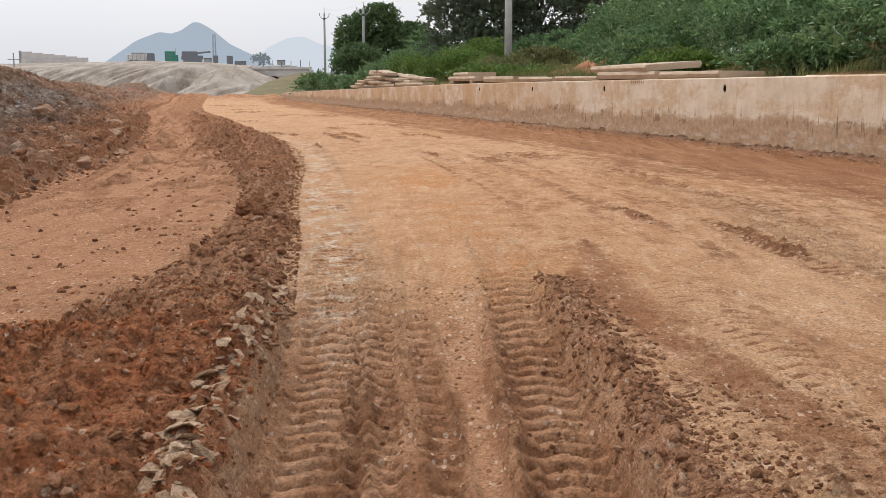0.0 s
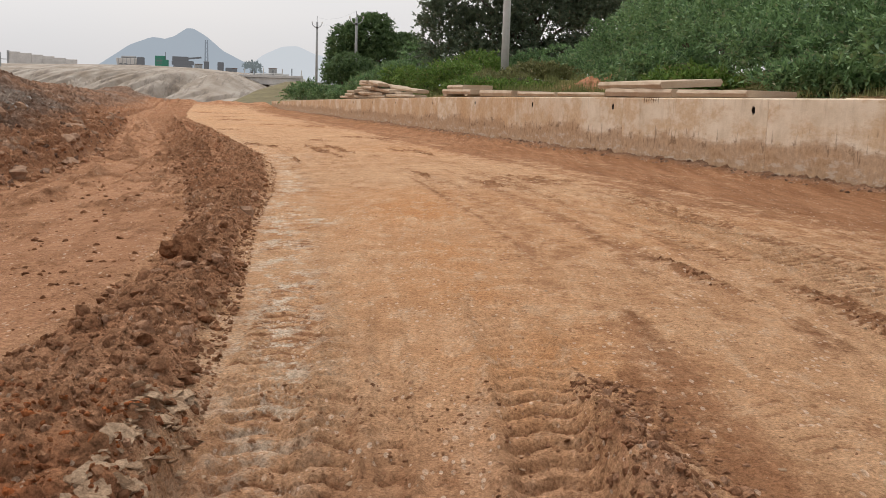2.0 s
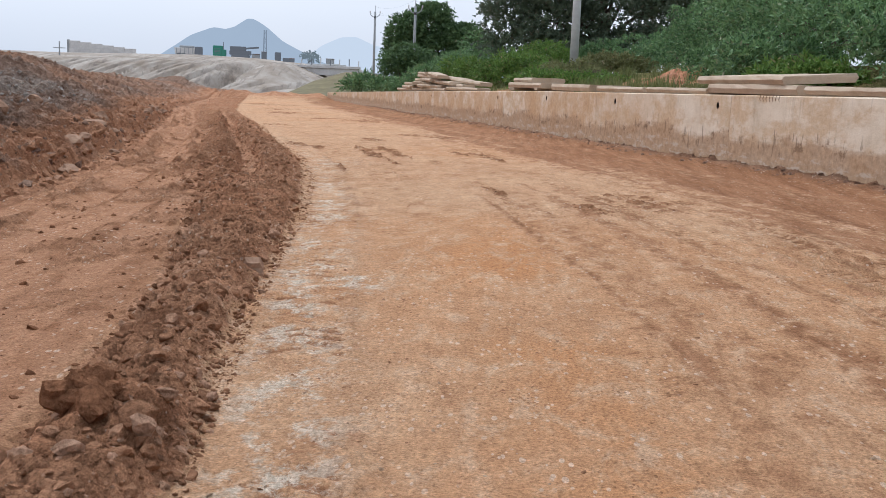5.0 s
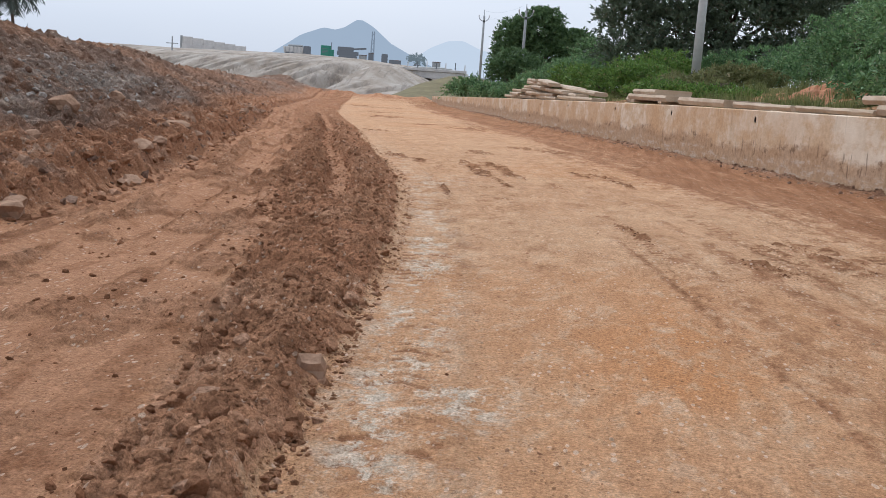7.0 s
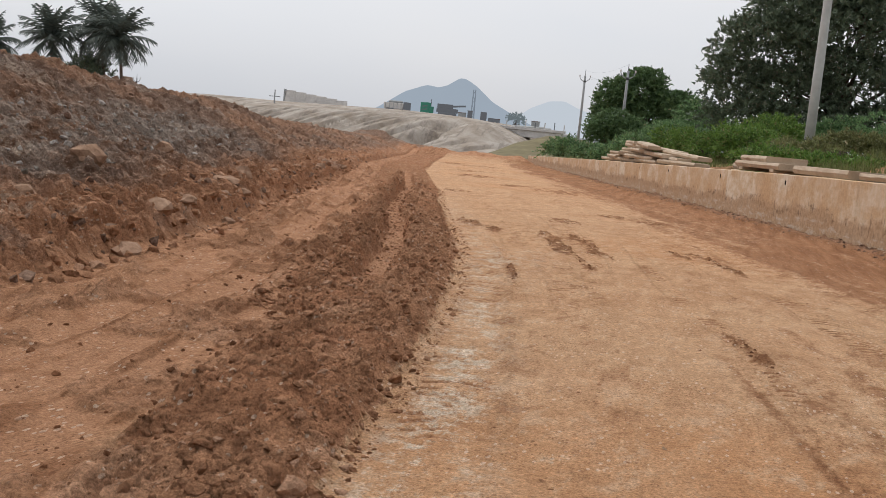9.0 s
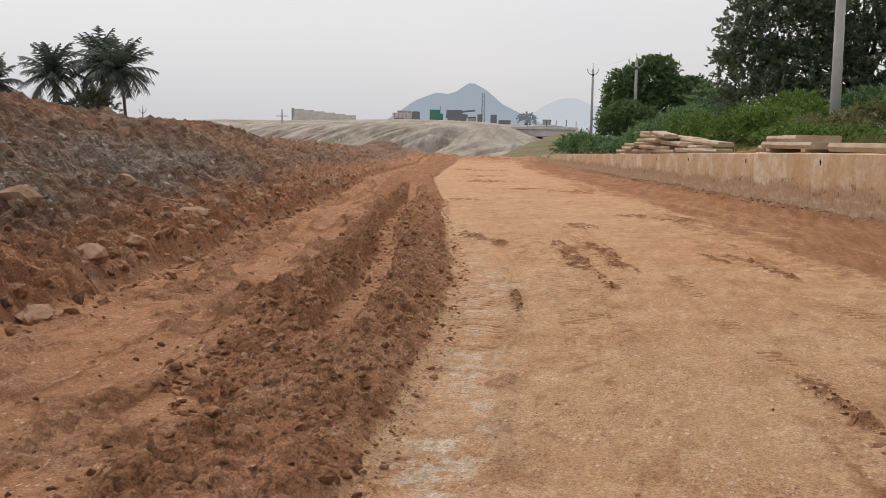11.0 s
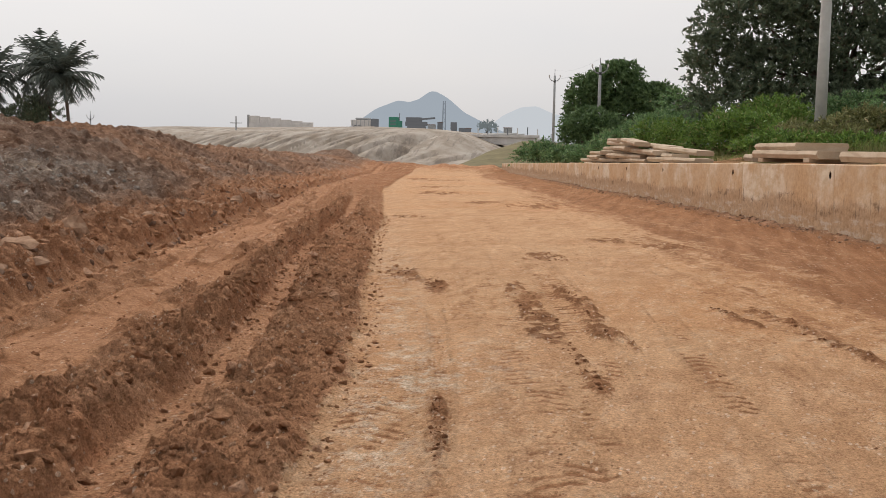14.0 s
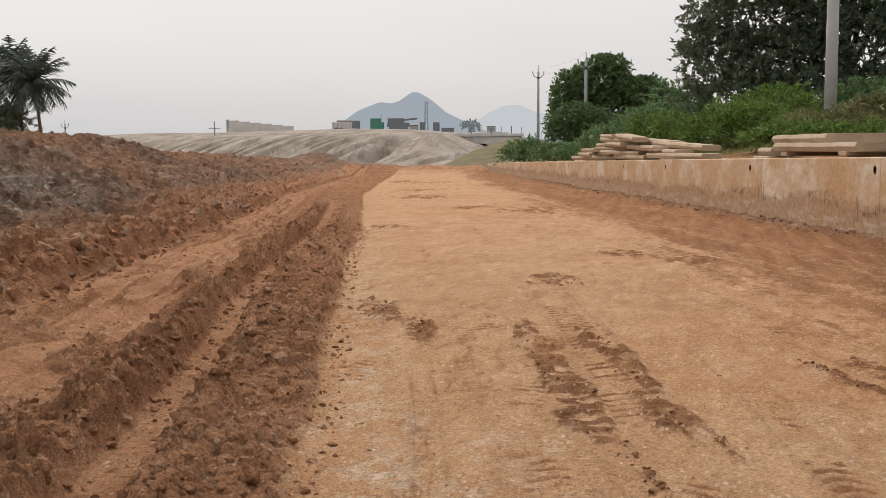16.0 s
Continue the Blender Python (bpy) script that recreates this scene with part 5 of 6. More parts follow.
grass_v, grass_n = [], 0
rngg = np.random.default_rng(5)
for s in np.arange(-10, 60, 0.8):
    for _ in range(2):
        d = 2.0 + 4.5 * rngg.random()
        thick = 2.2 if 14 < s < 30 else 1.0
        x, y = wall_place(s + rngg.normal(scale=0.4), d)
        if thick < 2 and rngg.random() < 0.6:
            continue
        v, f = tuft_mesh(rngg, int(40 * thick), 0.18 * (1.0 + 0.9 * thick), 0.22)
        grass_v.append(v + np.array(place(x, y, 0.02)))
gv = np.concatenate(grass_v)
tagged(new("grass", mesh_of("grass", gv, np.arange(len(gv)).reshape(-1, 3), GRASS_DRY)), "yellow-green dry grass tufts behind the drain", "grass", "", "stuff")


def palm(x, y, base_h, crown_h, lean, radius, seed, label):
    """A coconut palm: ringed leaning trunk, drooping fronds with leaflets on both sides of each rib."""
    rng = np.random.default_rng(seed)
    foot = put(x - lean, y, base_h)
    top = put(x, y, crown_h) - foot
    ob = thing("coconut_palm", foot, label, "palm tree", "coconut palms")
    bm = bmesh.new()
    pts = [Vector((top.x * t ** 1.5, 0, top.z * t)) for t in np.linspace(0, 1, 9)]
    tube(bm, pts, [0.26 - 0.12 * t + (0.015 if k % 2 else 0) for k, t in enumerate(np.linspace(0, 1, 9))], 9)
    part("trunk", bm, BARK, ob)
    n = 34
    for k in range(n):
        az = k * 2.4 + rng.random() * 0.5
        el = math.radians(88 - 135 * (k / n) + rng.normal(scale=6))
        L = radius * (0.85 + 0.3 * rng.random())
        p, rib = np.array(top, float), []
        for j in range(11):
            rib.append(p.copy())
            e = el - 0.85 * (j / 10) ** 1.5
            p = p + L / 10 * np.array([math.cos(az) * math.cos(e), math.sin(az) * math.cos(e), math.sin(e)])
        v, f = [], []
        across = np.array([-math.sin(az), math.cos(az), 0])
        for j in range(1, 11):
            for sub in (0.0, 0.5):
                q = rib[j] * (1 - sub) + rib[j - 1] * sub
                ax = rib[j] - rib[j - 1]
                ax = ax / np.linalg.norm(ax)
                ll = 1.25 * radius / 3.2 * math.sin(math.pi * min(1, (j - sub + 1.2) / 11.5)) ** 0.6
                for sd in (-1, 1):
                    tip = q + (across * sd * 0.62 + ax * 0.50 + np.array([0, 0, -0.42 + 0.15 * rng.normal()])) * ll
                    b = len(v)
                    v += [q - ax * 0.13, q + ax * 0.13, tip + ax * 0.07, tip]
                    f.append((b, b + 1, b + 2, b + 3))
        for j in range(10):
            b = len(v)
            v += [rib[j] - across * 0.03, rib[j] + across * 0.03, rib[j + 1] + across * 0.02, rib[j + 1] - across * 0.02]
            f.append((b, b + 1, b + 2, b + 3))
        part("frond", mesh_of("frond", v, f, LEAF_PALM), LEAF_PALM, ob)
    bm = bmesh.new()
    for k in range(6):
        a = k * math.tau / 6
        bmesh.ops.create_icosphere(bm, subdivisions=1, radius=0.17, matrix=Matrix.Translation(top + Vector((math.cos(a) * 0.28, math.sin(a) * 0.28, -0.3))))
    part("coconuts", bm, LEAF_VINE, ob, "cluster of green coconuts")
    return ob


palm(-90.0, 136, 2.0, 12.5, -0.4, 4.8, 1, "coconut palm with drooping dark fronds behind the bank")
palm(-84.0, 138, 2.0, 13.7, -1.6, 4.8, 2, "coconut palm with drooping dark fronds behind the bank")
palm(-79.0, 135, 2.0, 12.6, -0.9, 4.7, 3, "leaning coconut palm at the end of its group")
palm(-99.5, 136, 2.0, 11.6, -0.4, 4.0, 4, "coconut palm half hidden by the spoil bank")
palm(-93.0, 150, 2.0, 9.4, 0.3, 2.6, 6, "small coconut palm between taller ones")
palm(27.0, 70, 1.5, 8.8, 0.3, 3.0, 5, "coconut palm rising behind the thorn bushes")
for i, (x, y, hh) in enumerate([(-84.5, 137, 10.6), (-88.5, 139, 9.8)]):
    ob = plant("dark_bush", x, y, random_lobes(rng0, 5.0, 3.0, hh, 9), 7000, 0.4, LEAF_DARK, "dark bush beneath the palms", "bush", 400 + i, 0.8, 0.15, 0.35, "", 0.45)


# ---- embankment and far structures ----
def embankment():
    """Approach fill of grey ash: gullied face, flat top, falling away at its right end."""
    X, T = np.meshgrid(np.linspace(-190, -30, 420), np.linspace(0, 1, 64))
    crest = np.interp(X, [-190, -108, -97, -85, -67, -59, -48, -42, -36, -30], [8.6, 7.9, 7.8, 7.35, 7.05, 6.95, 6.3, 5.5, 3.0, 0.0])
    yy = 158 + 42 * T + 3 * (fbm(X, T * 20, 18, 2, 5) - 0.5)
    face = 0.80 * smooth(T, 0.10, 0.62) + 0.20 * smooth(T, 0.50, 1.0)
    g = fbm(X - 22 * T, T * 0.8, 1.5, 4, 9)
    gull = (np.abs(g - 0.5) * 2)
    h = 0.2 + crest * face - 2.3 * (1 - smooth(T, 0.55, 0.80)) * np.exp(-(gull / 0.13) ** 2) * np.sin(math.pi * np.clip(face, 0, 1)) * 0.55 + 0.25 * (fbm(X, T * 22, 7, 4, 13) - 0.5) * np.sin(math.pi * np.clip(T, 0, 1))
    h = h - 2.4 * np.exp(-((X + 46.5 - 6 * (T - 0.5)) / 1.5) ** 2) * np.sin(math.pi * np.clip(T * 1.2, 0, 1))
    heap = 5.6 * np.clip(1.12 - np.hypot((X + 40) / 8.5, (yy - 183) / 13.0), 0, 1)
    h = np.maximum(h, np.minimum(heap, 4.9 + 0.2 * (heap - 4.9)))
    V = np.stack([X, yy, h + SLOPE * X], -1)
    back = np.stack([X[-1], np.full(X.shape[1], 250.0), h[-1] + SLOPE * X[-1]], -1)[None]
    down = np.stack([X[-1], np.full(X.shape[1], 262.0), np.full(X.shape[1], -3.0)], -1)[None]
    V = np.concatenate([V, back, down])
    r, c = V.shape[:2]
    idx = np.arange(r * c).reshape(r, c)
    f = np.stack([idx[:-1, :-1], idx[:-1, 1:], idx[1:, 1:], idx[1:, :-1]], -1).reshape(-1, 4)
    return tagged(new("embankment", mesh_of("embankment", V.reshape(-1, 3), f, ASH, True)), "tall grey ash embankment with gullied sides", "embankment", "", "structure")


def ash_material():
    m = Mat("grey_ash_fill", 0.95, 0.1)
    vec = m.where("Object")
    mid = m.noise(0.22, 6, 0.65, vec)
    run = m.noise(1.0, 5, 0.7, m.where("Object", (0.95, 0.10, 0.30)))
    col = m.ramp(mid, [(0.36, (0.285, 0.235, 0.185)), (0.64, (0.45, 0.40, 0.345))])
    m.color(m.mix(m.math("MULTIPLY", m.step(run, 0.50, 0.62), 0.5), col, (0.165, 0.140, 0.120)))
    m.bump(m.noise(0.8, 6, 0.7, vec), 0.6, 0.6)
    return m.m


ASH = ash_material()
embankment()

# grass slope at the embankment's right end
X, T = np.meshgrid(np.linspace(-33, -14, 60), np.linspace(0, 1, 24))
top = np.interp(X, [-33, -29, -24, -18, -14], [2.6, 3.8, 3.4, 1.2, 0.0])
hh = 0.1 + top * smooth(T, 0.05, 0.95) + 0.35 * (fbm(X, T * 30, 5, 4, 19) - 0.5)
V = np.stack([X, 146 + 46 * T, hh + SLOPE * X], -1).reshape(-1, 3)
idx = np.arange(24 * 60).reshape(24, 60)
f = np.stack([idx[:-1, :-1], idx[:-1, 1:], idx[1:, 1:], idx[1:, :-1]], -1).reshape(-1, 4)
SLOPE_GRASS = plain_material("dry_grass_slope", (0.155, 0.128, 0.060), 0.95, 0.0, 0.3, 0.5)
tagged(new("grass_slope", mesh_of("grass_slope", V, f, SLOPE_GRASS, True)), "dry yellow-green grass slope below the bridge end", "slope", "", "structure")


def far_block(name, x0, x1, y, z0, z1, depth, material, label, category, cap=0.0):
    ob = thing(name, put((x0 + x1) / 2, y, z0), label, category)
    bm = box(bmesh.new(), (x1 - x0, depth, z1 - z0), pose(0, 0, (z1 - z0) / 2), 0.05)
    part("body", bm, material, ob)
    if cap:
        bm = box(bmesh.new(), (x1 - x0 + 0.2, depth + 0.3, cap), pose(0, 0, z1 - z0 + cap / 2 + 0.003), 0.03)
        part("cap", bm, material, ob)
    return ob


# long parapet: lower course and upper rail, falling to the right
par = thing("parapet", put(-89.4, 231, 7.0), "long pale grey concrete parapet on the embankment", "parapet")
for i in range(6):
    x0 = -7.4 + i * 2.47
    bm = box(bmesh.new(), (2.45, 0.45, 1.9), pose(x0 + 1.23, 0, 1.3), 0.04)
    part("base_panel", bm, PARAPET_CONCRETE, par)
    bm = box(bmesh.new(), (2.45, 0.30, 1.55 - i * 0.26), pose(x0 + 1.23, 0.05, 2.25 + (1.55 - i * 0.26) / 2 + 0.004), 0.04)
    part("top_panel", bm, PARAPET_CONCRETE, par)
bm = box(bmesh.new(), (0.35, 0.7, 4.0), pose(-7.55, 0, 2.0), 0.03)
part("end_post", bm, OLD_CONCRETE, par)
far_block("kerb_wall", -81.5, -67, 228, 6.2, 7.95, 0.8, PARAPET_CONCRETE, "low grey kerb wall along the embankment top", "wall")
# haze of the distance mixed into machinery and paint colours as a faint glow
FAR_DARK = haze_material("hazed_dark_machinery", (0.06, 0.058, 0.055), (0.23, 0.24, 0.26), 0.45)
FAR_GREEN = haze_material("hazed_green_paint", (0.015, 0.16, 0.085), (0.12, 0.27, 0.22), 0.35)
truck = thing("tipper_truck", put(-70.2, 231, 7.45), "pale grey tipper truck, its dark parts hazed, parked on the embankment", "truck")
bm = bmesh.new()
box(bm, (4.2, 2.2, 1.35), pose(-0.7, 0, 1.35))
for v in bm.verts:
    if v.co.z > 1.5:
        v.co.x = -0.7 + (v.co.x + 0.7) * 1.08
bmesh.ops.bevel(bm, geom=bm.edges[:], offset=0.05, segments=1, affect="EDGES")
part("tipper_body", bm, PARAPET_CONCRETE, truck)
for k in range(5):
    bm = box(bmesh.new(), (0.12, 0.10, 1.25), pose(-2.45 + k * 0.88, -1.14, 1.35), 0.02)
    part("rib", bm, OLD_CONCRETE, truck)
bm = box(bmesh.new(), (3.0, 1.7, 0.45), pose(-0.5, 0, 2.26), 0.15)
part("load", bm, OLD_CONCRETE, truck, "grey rubble load")
bm = box(bmesh.new(), (1.15, 2.1, 1.75), pose(2.1, 0, 1.45), 0.14)
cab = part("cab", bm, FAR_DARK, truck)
bm = box(bmesh.new(), (0.7, 0.04, 0.6), pose(2.1, -1.075, 1.85), 0.01)
part("window", bm, FAR_DARK, cab)
bm = box(bmesh.new(), (5.6, 0.9, 0.25), pose(0, 0, 0.55), 0.03)
part("chassis", bm, FAR_DARK, truck)
for wx in (-1.9, -0.9, 2.0):
    for wy in (-0.95, 0.95):
        bm = bmesh.new()
        bmesh.ops.create_cone(bm, cap_ends=True, segments=16, radius1=0.48, radius2=0.48, depth=0.3, matrix=pose(wx, wy, 0.48, 90))
        part("wheel", bm, FAR_DARK, truck)

genset = thing("generator", put(-63.6, 231, 7.45), "green painted box generator with an exhaust pipe on the embankment", "generator")
bm = box(bmesh.new(), (1.9, 1.5, 2.3), pose(-0.3, 0, 1.35), 0.08)
part("housing", bm, FAR_GREEN, genset)
bm = box(bmesh.new(), (0.7, 1.3, 1.5), pose(1.03, 0, 0.95), 0.06)
part("control_box", bm, FAR_GREEN, genset)
bm = box(bmesh.new(), (2.8, 1.6, 0.2), pose(0.1, 0, 0.1), 0.03)
part("skid", bm, FAR_DARK, genset)
bm = tube(bmesh.new(), [(0.9, 0, 1.6), (0.9, 0, 3.3)], [0.07, 0.07], 8)
part("exhaust", bm, FAR_DARK, genset)
for k in range(4):
    bm = box(bmesh.new(), (1.3, 0.05, 0.10), pose(-0.3, -0.77, 0.9 + 0.3 * k), 0.01)
    part("louvre", bm, FAR_DARK, genset)

crusher = thing("conveyor_machine", put(-58.6, 231, 7.2), "dark tracked machine with a raised conveyor far off", "machine")
bm = box(bmesh.new(), (4.4, 1.8, 0.9), pose(-0.4, 0, 1.2), 0.08)
part("chassis", bm, FAR_DARK, crusher)
bm = box(bmesh.new(), (3.2, 1.6, 0.9), pose(-0.9, 0, 2.1), 0.1)
part("hopper", bm, FAR_DARK, crusher)
bm = box(bmesh.new(), (5.0, 0.8, 0.35), pose(1.1, 0, 2.2, 0, -6, 0), 0.05)
part("conveyor", bm, FAR_DARK, crusher)
for side in (-1, 1):
    bm = bmesh.new()
    tube(bm, [(-2.2, side * 0.8, 0.4), (-1.9, side * 0.8, 0.42), (1.2, side * 0.8, 0.42), (1.5, side * 0.8, 0.4)], [0.2, 0.42, 0.42, 0.2], 10)
    part("track", bm, FAR_DARK, crusher)

# mast steel mostly veiled: air haze put into its colour as emission
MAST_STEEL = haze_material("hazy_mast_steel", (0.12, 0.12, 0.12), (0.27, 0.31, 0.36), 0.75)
mast = thing("lattice_mast", put(-91.8, 392, -2), "slim hazy lattice mast far behind the embankment", "mast")
for dx, dy in ((-0.6, -0.6), (0.6, -0.6), (0.6, 0.6), (-0.6, 0.6)):
    bm = tube(bmesh.new(), [(dx * 1.3, dy * 1.3, 0), (dx * 0.6, dy * 0.6, 23.7)], [0.16, 0.12], 5)
    part("leg", bm, MAST_STEEL, mast)
for k in range(14):
    z0, z1 = k * 1.66, (k + 1) * 1.66
    r0, r1 = 0.78 - 0.42 * z0 / 23.7, 0.78 - 0.42 * z1 / 23.7
    sgn = 1 if k % 2 else -1
    bm = tube(bmesh.new(), [(-r0 * sgn, -r0, z0), (r1 * sgn, -r1, z1)], [0.08, 0.08], 4)
    part("brace", bm, MAST_STEEL, mast)

# pipes and clutter lying along the embankment's edge
for k, (x0, x1, y, z, r) in enumerate([(-42.8, -36.0, 222, 5.75, 0.26), (-40.5, -34.8, 223.5, 5.6, 0.26), (-58.0, -53.2, 218, 6.95, 0.18)]):
    a, b = put(x0, y, z), put(x1, y, z - 0.1)
    ob = new("site_pipe", from_bm("site_pipe", tube(bmesh.new(), [(0, 0, 0), b - a], [r, r], 10), PALE_POLE, True))
    ob.matrix_basis = Matrix.Translation(a)
    tagged(ob, "long pale pipe lying on the embankment edge", "pipe", "site pipes")
for k, (x, y, z, w0, h0) in enumerate([(-54.4, 226, 6.95, 1.5, 1.0), (-52.9, 227, 6.85, 0.9, 1.6), (-38.6, 226, 5.9, 1.6, 1.1), (-46.4, 224, 6.3, 1.2, 0.7)]):
    ob = thing("site_crate", put(x, y, z), "dark tool crate standing on the embankment", "crate", "site crates")
    part("crate_body", box(bmesh.new(), (w0, 0.9, h0), pose(0, 0, h0 / 2), 0.04), FAR_DARK if k % 2 else OLD_CONCRETE, ob)
    part("crate_lid", box(bmesh.new(), (w0 + 0.12, 1.0, 0.1), pose(0, 0, h0 + 0.053), 0.02), RUSTY_BAR, ob)

# bridge end: deck beam, abutment, posts and drums
bridge = thing("bridge_end", put(-36, 206, 1.5), "unfinished grey concrete bridge end with posts", "bridge")
bm = box(bmesh.new(), (14.5, 6, 1.3), pose(-0.5, 0, 2.6), 0.06)
part("deck_beam", bm, PARAPET_CONCRETE, bridge)
bm = box(bmesh.new(), (15.0, 0.4, 0.5), pose(-0.3, -3.1, 3.5), 0.04)
part("edge_kerb", bm, PARAPET_CONCRETE, bridge)
bm = box(bmesh.new(), (1.6, 5, 3.6), pose(6.2, 0, 1.0), 0.06)
part("abutment", bm, OLD_CONCRETE, bridge)
for k in range(7):
    bm = box(bmesh.new(), (0.16, 0.16, 1.2 + 0.3 * (k % 3)), pose(-4.0 + k * 1.8, -2.8, 4.2), 0.01)
    part("post", bm, FAR_DARK if k % 2 else PARAPET_CONCRETE, bridge)
deck2 = thing("far_deck", put(-26, 240, 3.2), "low far bridge deck with slim railing", "bridge")
bm = box(bmesh.new(), (12, 5, 0.9), pose(0, 0, 0.5), 0.05)
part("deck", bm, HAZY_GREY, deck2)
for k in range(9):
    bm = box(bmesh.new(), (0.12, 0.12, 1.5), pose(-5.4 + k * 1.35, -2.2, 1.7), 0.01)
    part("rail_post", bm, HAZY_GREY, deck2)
for k, (dx, hgt) in enumerate(((-47.0, 1.9), (-45.4, 1.3))):
    ob = thing("black_drum", put(dx, 214, 6.1 - 0.5 * k), "dark bitumen drum on the embankment edge", "drum", "dark drums")
    bm = tube(bmesh.new(), [(0, 0, 0), (0, 0, hgt * 0.33), (0, 0, hgt * 0.34), (0, 0, hgt * 0.66), (0, 0, hgt * 0.67), (0, 0, hgt)], [0.62, 0.62, 0.66, 0.62, 0.66, 0.6], 14)
    part("shell", bm, FAR_DARK, ob)
far_tree = plant("distant_tree", -49.8, 262, [(0, 0, 8.2, 1.3, 1.2, 0.9), (-0.9, 0, 7.6, 0.9, 0.9, 0.7), (1.0, 0, 7.6, 0.9, 0.9, 0.7)], 1600, 0.36, HAZY_LEAF, "small dark tree beyond the embankment", "tree", 410, 5.0, 0.3, 0.6)

def hill(name, outline, y, depth, material, label):
    """A ridge with rounded spurs, its skyline through the outline's heights."""
    xs = np.linspace(outline[0][0], outline[-1][0], 110)
    ridge = np.interp(xs, [p[0] for p in outline], [p[1] for p in outline])
    ker = np.exp(-0.5 * (np.arange(-4, 5) / 0.5) ** 2)
    ridge = np.convolve(np.pad(ridge, 4, mode="edge"), ker / ker.sum(), "valid")
    t = np.linspace(-1, 1, 31)
    X, T = np.meshgrid(xs, t)
    prof = np.cos(T * math.pi / 2) ** 0.8
    n = fbm(X, T * depth, depth * 0.35, 5, 23)
    H = np.maximum(ridge * prof * (1 + (n - 0.5) * 0.5 * (1 - prof)), 0) - 12
    V = np.stack([X, y + T * depth, H + SLOPE * X], -1).reshape(-1, 3)
    r, c = X.shape
    idx = np.arange(r * c).reshape(r, c)
    f = np.stack([idx[:-1, :-1], idx[:-1, 1:], idx[1:, 1:], idx[1:, :-1]], -1).reshape(-1, 4)
    return tagged(new(name, mesh_of(name, V, f, material, True)), label, "hill", "", "structure")


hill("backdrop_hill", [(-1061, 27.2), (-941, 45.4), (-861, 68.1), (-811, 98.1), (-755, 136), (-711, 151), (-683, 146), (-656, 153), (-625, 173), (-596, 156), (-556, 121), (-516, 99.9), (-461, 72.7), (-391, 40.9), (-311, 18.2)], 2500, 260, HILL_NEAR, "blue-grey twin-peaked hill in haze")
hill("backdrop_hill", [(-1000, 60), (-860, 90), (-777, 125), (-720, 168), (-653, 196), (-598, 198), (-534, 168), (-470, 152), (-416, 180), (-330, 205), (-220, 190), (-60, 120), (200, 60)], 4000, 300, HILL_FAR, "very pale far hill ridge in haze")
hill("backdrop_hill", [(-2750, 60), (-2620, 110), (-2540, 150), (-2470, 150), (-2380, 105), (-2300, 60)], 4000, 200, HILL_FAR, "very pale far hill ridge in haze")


# ---- loose clods, stones and flakes ----
def rock_shapes(subdiv, n, seed, flat=0.75):
    """Rough faceted lumps as arrays of vertices and triangles."""
    rng = np.random.default_rng(seed)
    out = []
    for _ in range(n):
        bm = bmesh.new()
        bmesh.ops.create_icosphere(bm, subdivisions=subdiv, radius=1.0)
        v = np.array([q.co for q in bm.verts])
        f = np.array([[q.index for q in p.verts] for p in bm.faces])
        bm.free()
        for _ in range(7):
            c = rng.normal(size=3)
            c /= np.linalg.norm(c)
            cut = 0.55 + 0.35 * rng.random()
            dist = v @ c
            v = v - np.maximum(dist - cut, 0)[:, None] * c[None]
        v = v * (1 + rng.normal(scale=0.13 if subdiv > 1 else 0.20, size=(len(v), 1)))
        v = v * np.array([1, 0.7 + 0.5 * rng.random(), flat * (0.6 + 0.6 * rng.random())])
        out.append((v, f))
    return out


def scatter(name, places, sizes, shapes, material, label, category, seed, sink=0.62, flat_tip=1.0):
    """Many lumps as one mesh of kind stuff, each half sunk into the ground."""
    rng = np.random.default_rng(seed)
    V, F, n = [], [], 0
    hs = height(places[:, 0], places[:, 1]) + SLOPE * places[:, 0]
    for (x, y), r, z in zip(places, sizes, hs):
        v, f = shapes[rng.integers(len(shapes))]
        a = rng.random() * math.tau
        e = Euler((rng.normal(scale=0.35) * flat_tip, rng.normal(scale=0.35) * flat_tip, a)).to_matrix()
        vv = (v * r) @ np.array(e).T
        V.append(vv + np.array([x, y, z + r * (0.6 - sink) * 0.6]))
        F.append(f + n)
        n += len(v)
    return tagged(new(name, mesh_of(name, np.concatenate(V), np.concatenate(F), material)), label, category, "", "stuff")


SMALL, MID = rock_shapes(1, 24, 1), rock_shapes(2, 10, 2)
rngc = np.random.default_rng(9)


def sizes_of(n, lo, hi, power=3.0):
    return lo + (hi - lo) * rngc.random(n) ** power


def strip(n, y0, y1, w0, w1, bias=1.0, near=1.6):
    """Random places between two lines beside the road's edge, closer together at the near end."""
    y = y0 + (y1 - y0) * rngc.random(n) ** near
    t = rngc.random(n) ** bias
    wb = berm_width(y)
    return np.stack([edge(y) + (w0 + (w1 - w0) * t) * wb, y], 1)


scatter("berm_clods", strip(9000, 2.0, 44, 0.05, -1.08), sizes_of(9000, 0.007, 0.040, 4.0), SMALL, CLOD, "loose red-brown clods heaped on the berm", "clods", 11)
scatter("berm_clods", strip(6000, 6.0, 42, 0.06, -0.62, 1.2), sizes_of(6000, 0.005, 0.022, 2.5), rock_shapes(1, 10, 19, 0.8), CLOD, "fine crumbled soil along the berm's road side", "clods", 26)
scatter("berm_clods", strip(900, 6.5, 42, -0.06, -1.02), sizes_of(900, 0.025, 0.075, 2.5), MID, CLOD, "fist-sized red-brown clods on the berm", "clods", 12)
n = 2400
y = 19.0 + 30 * rngc.random(n) ** 1.5
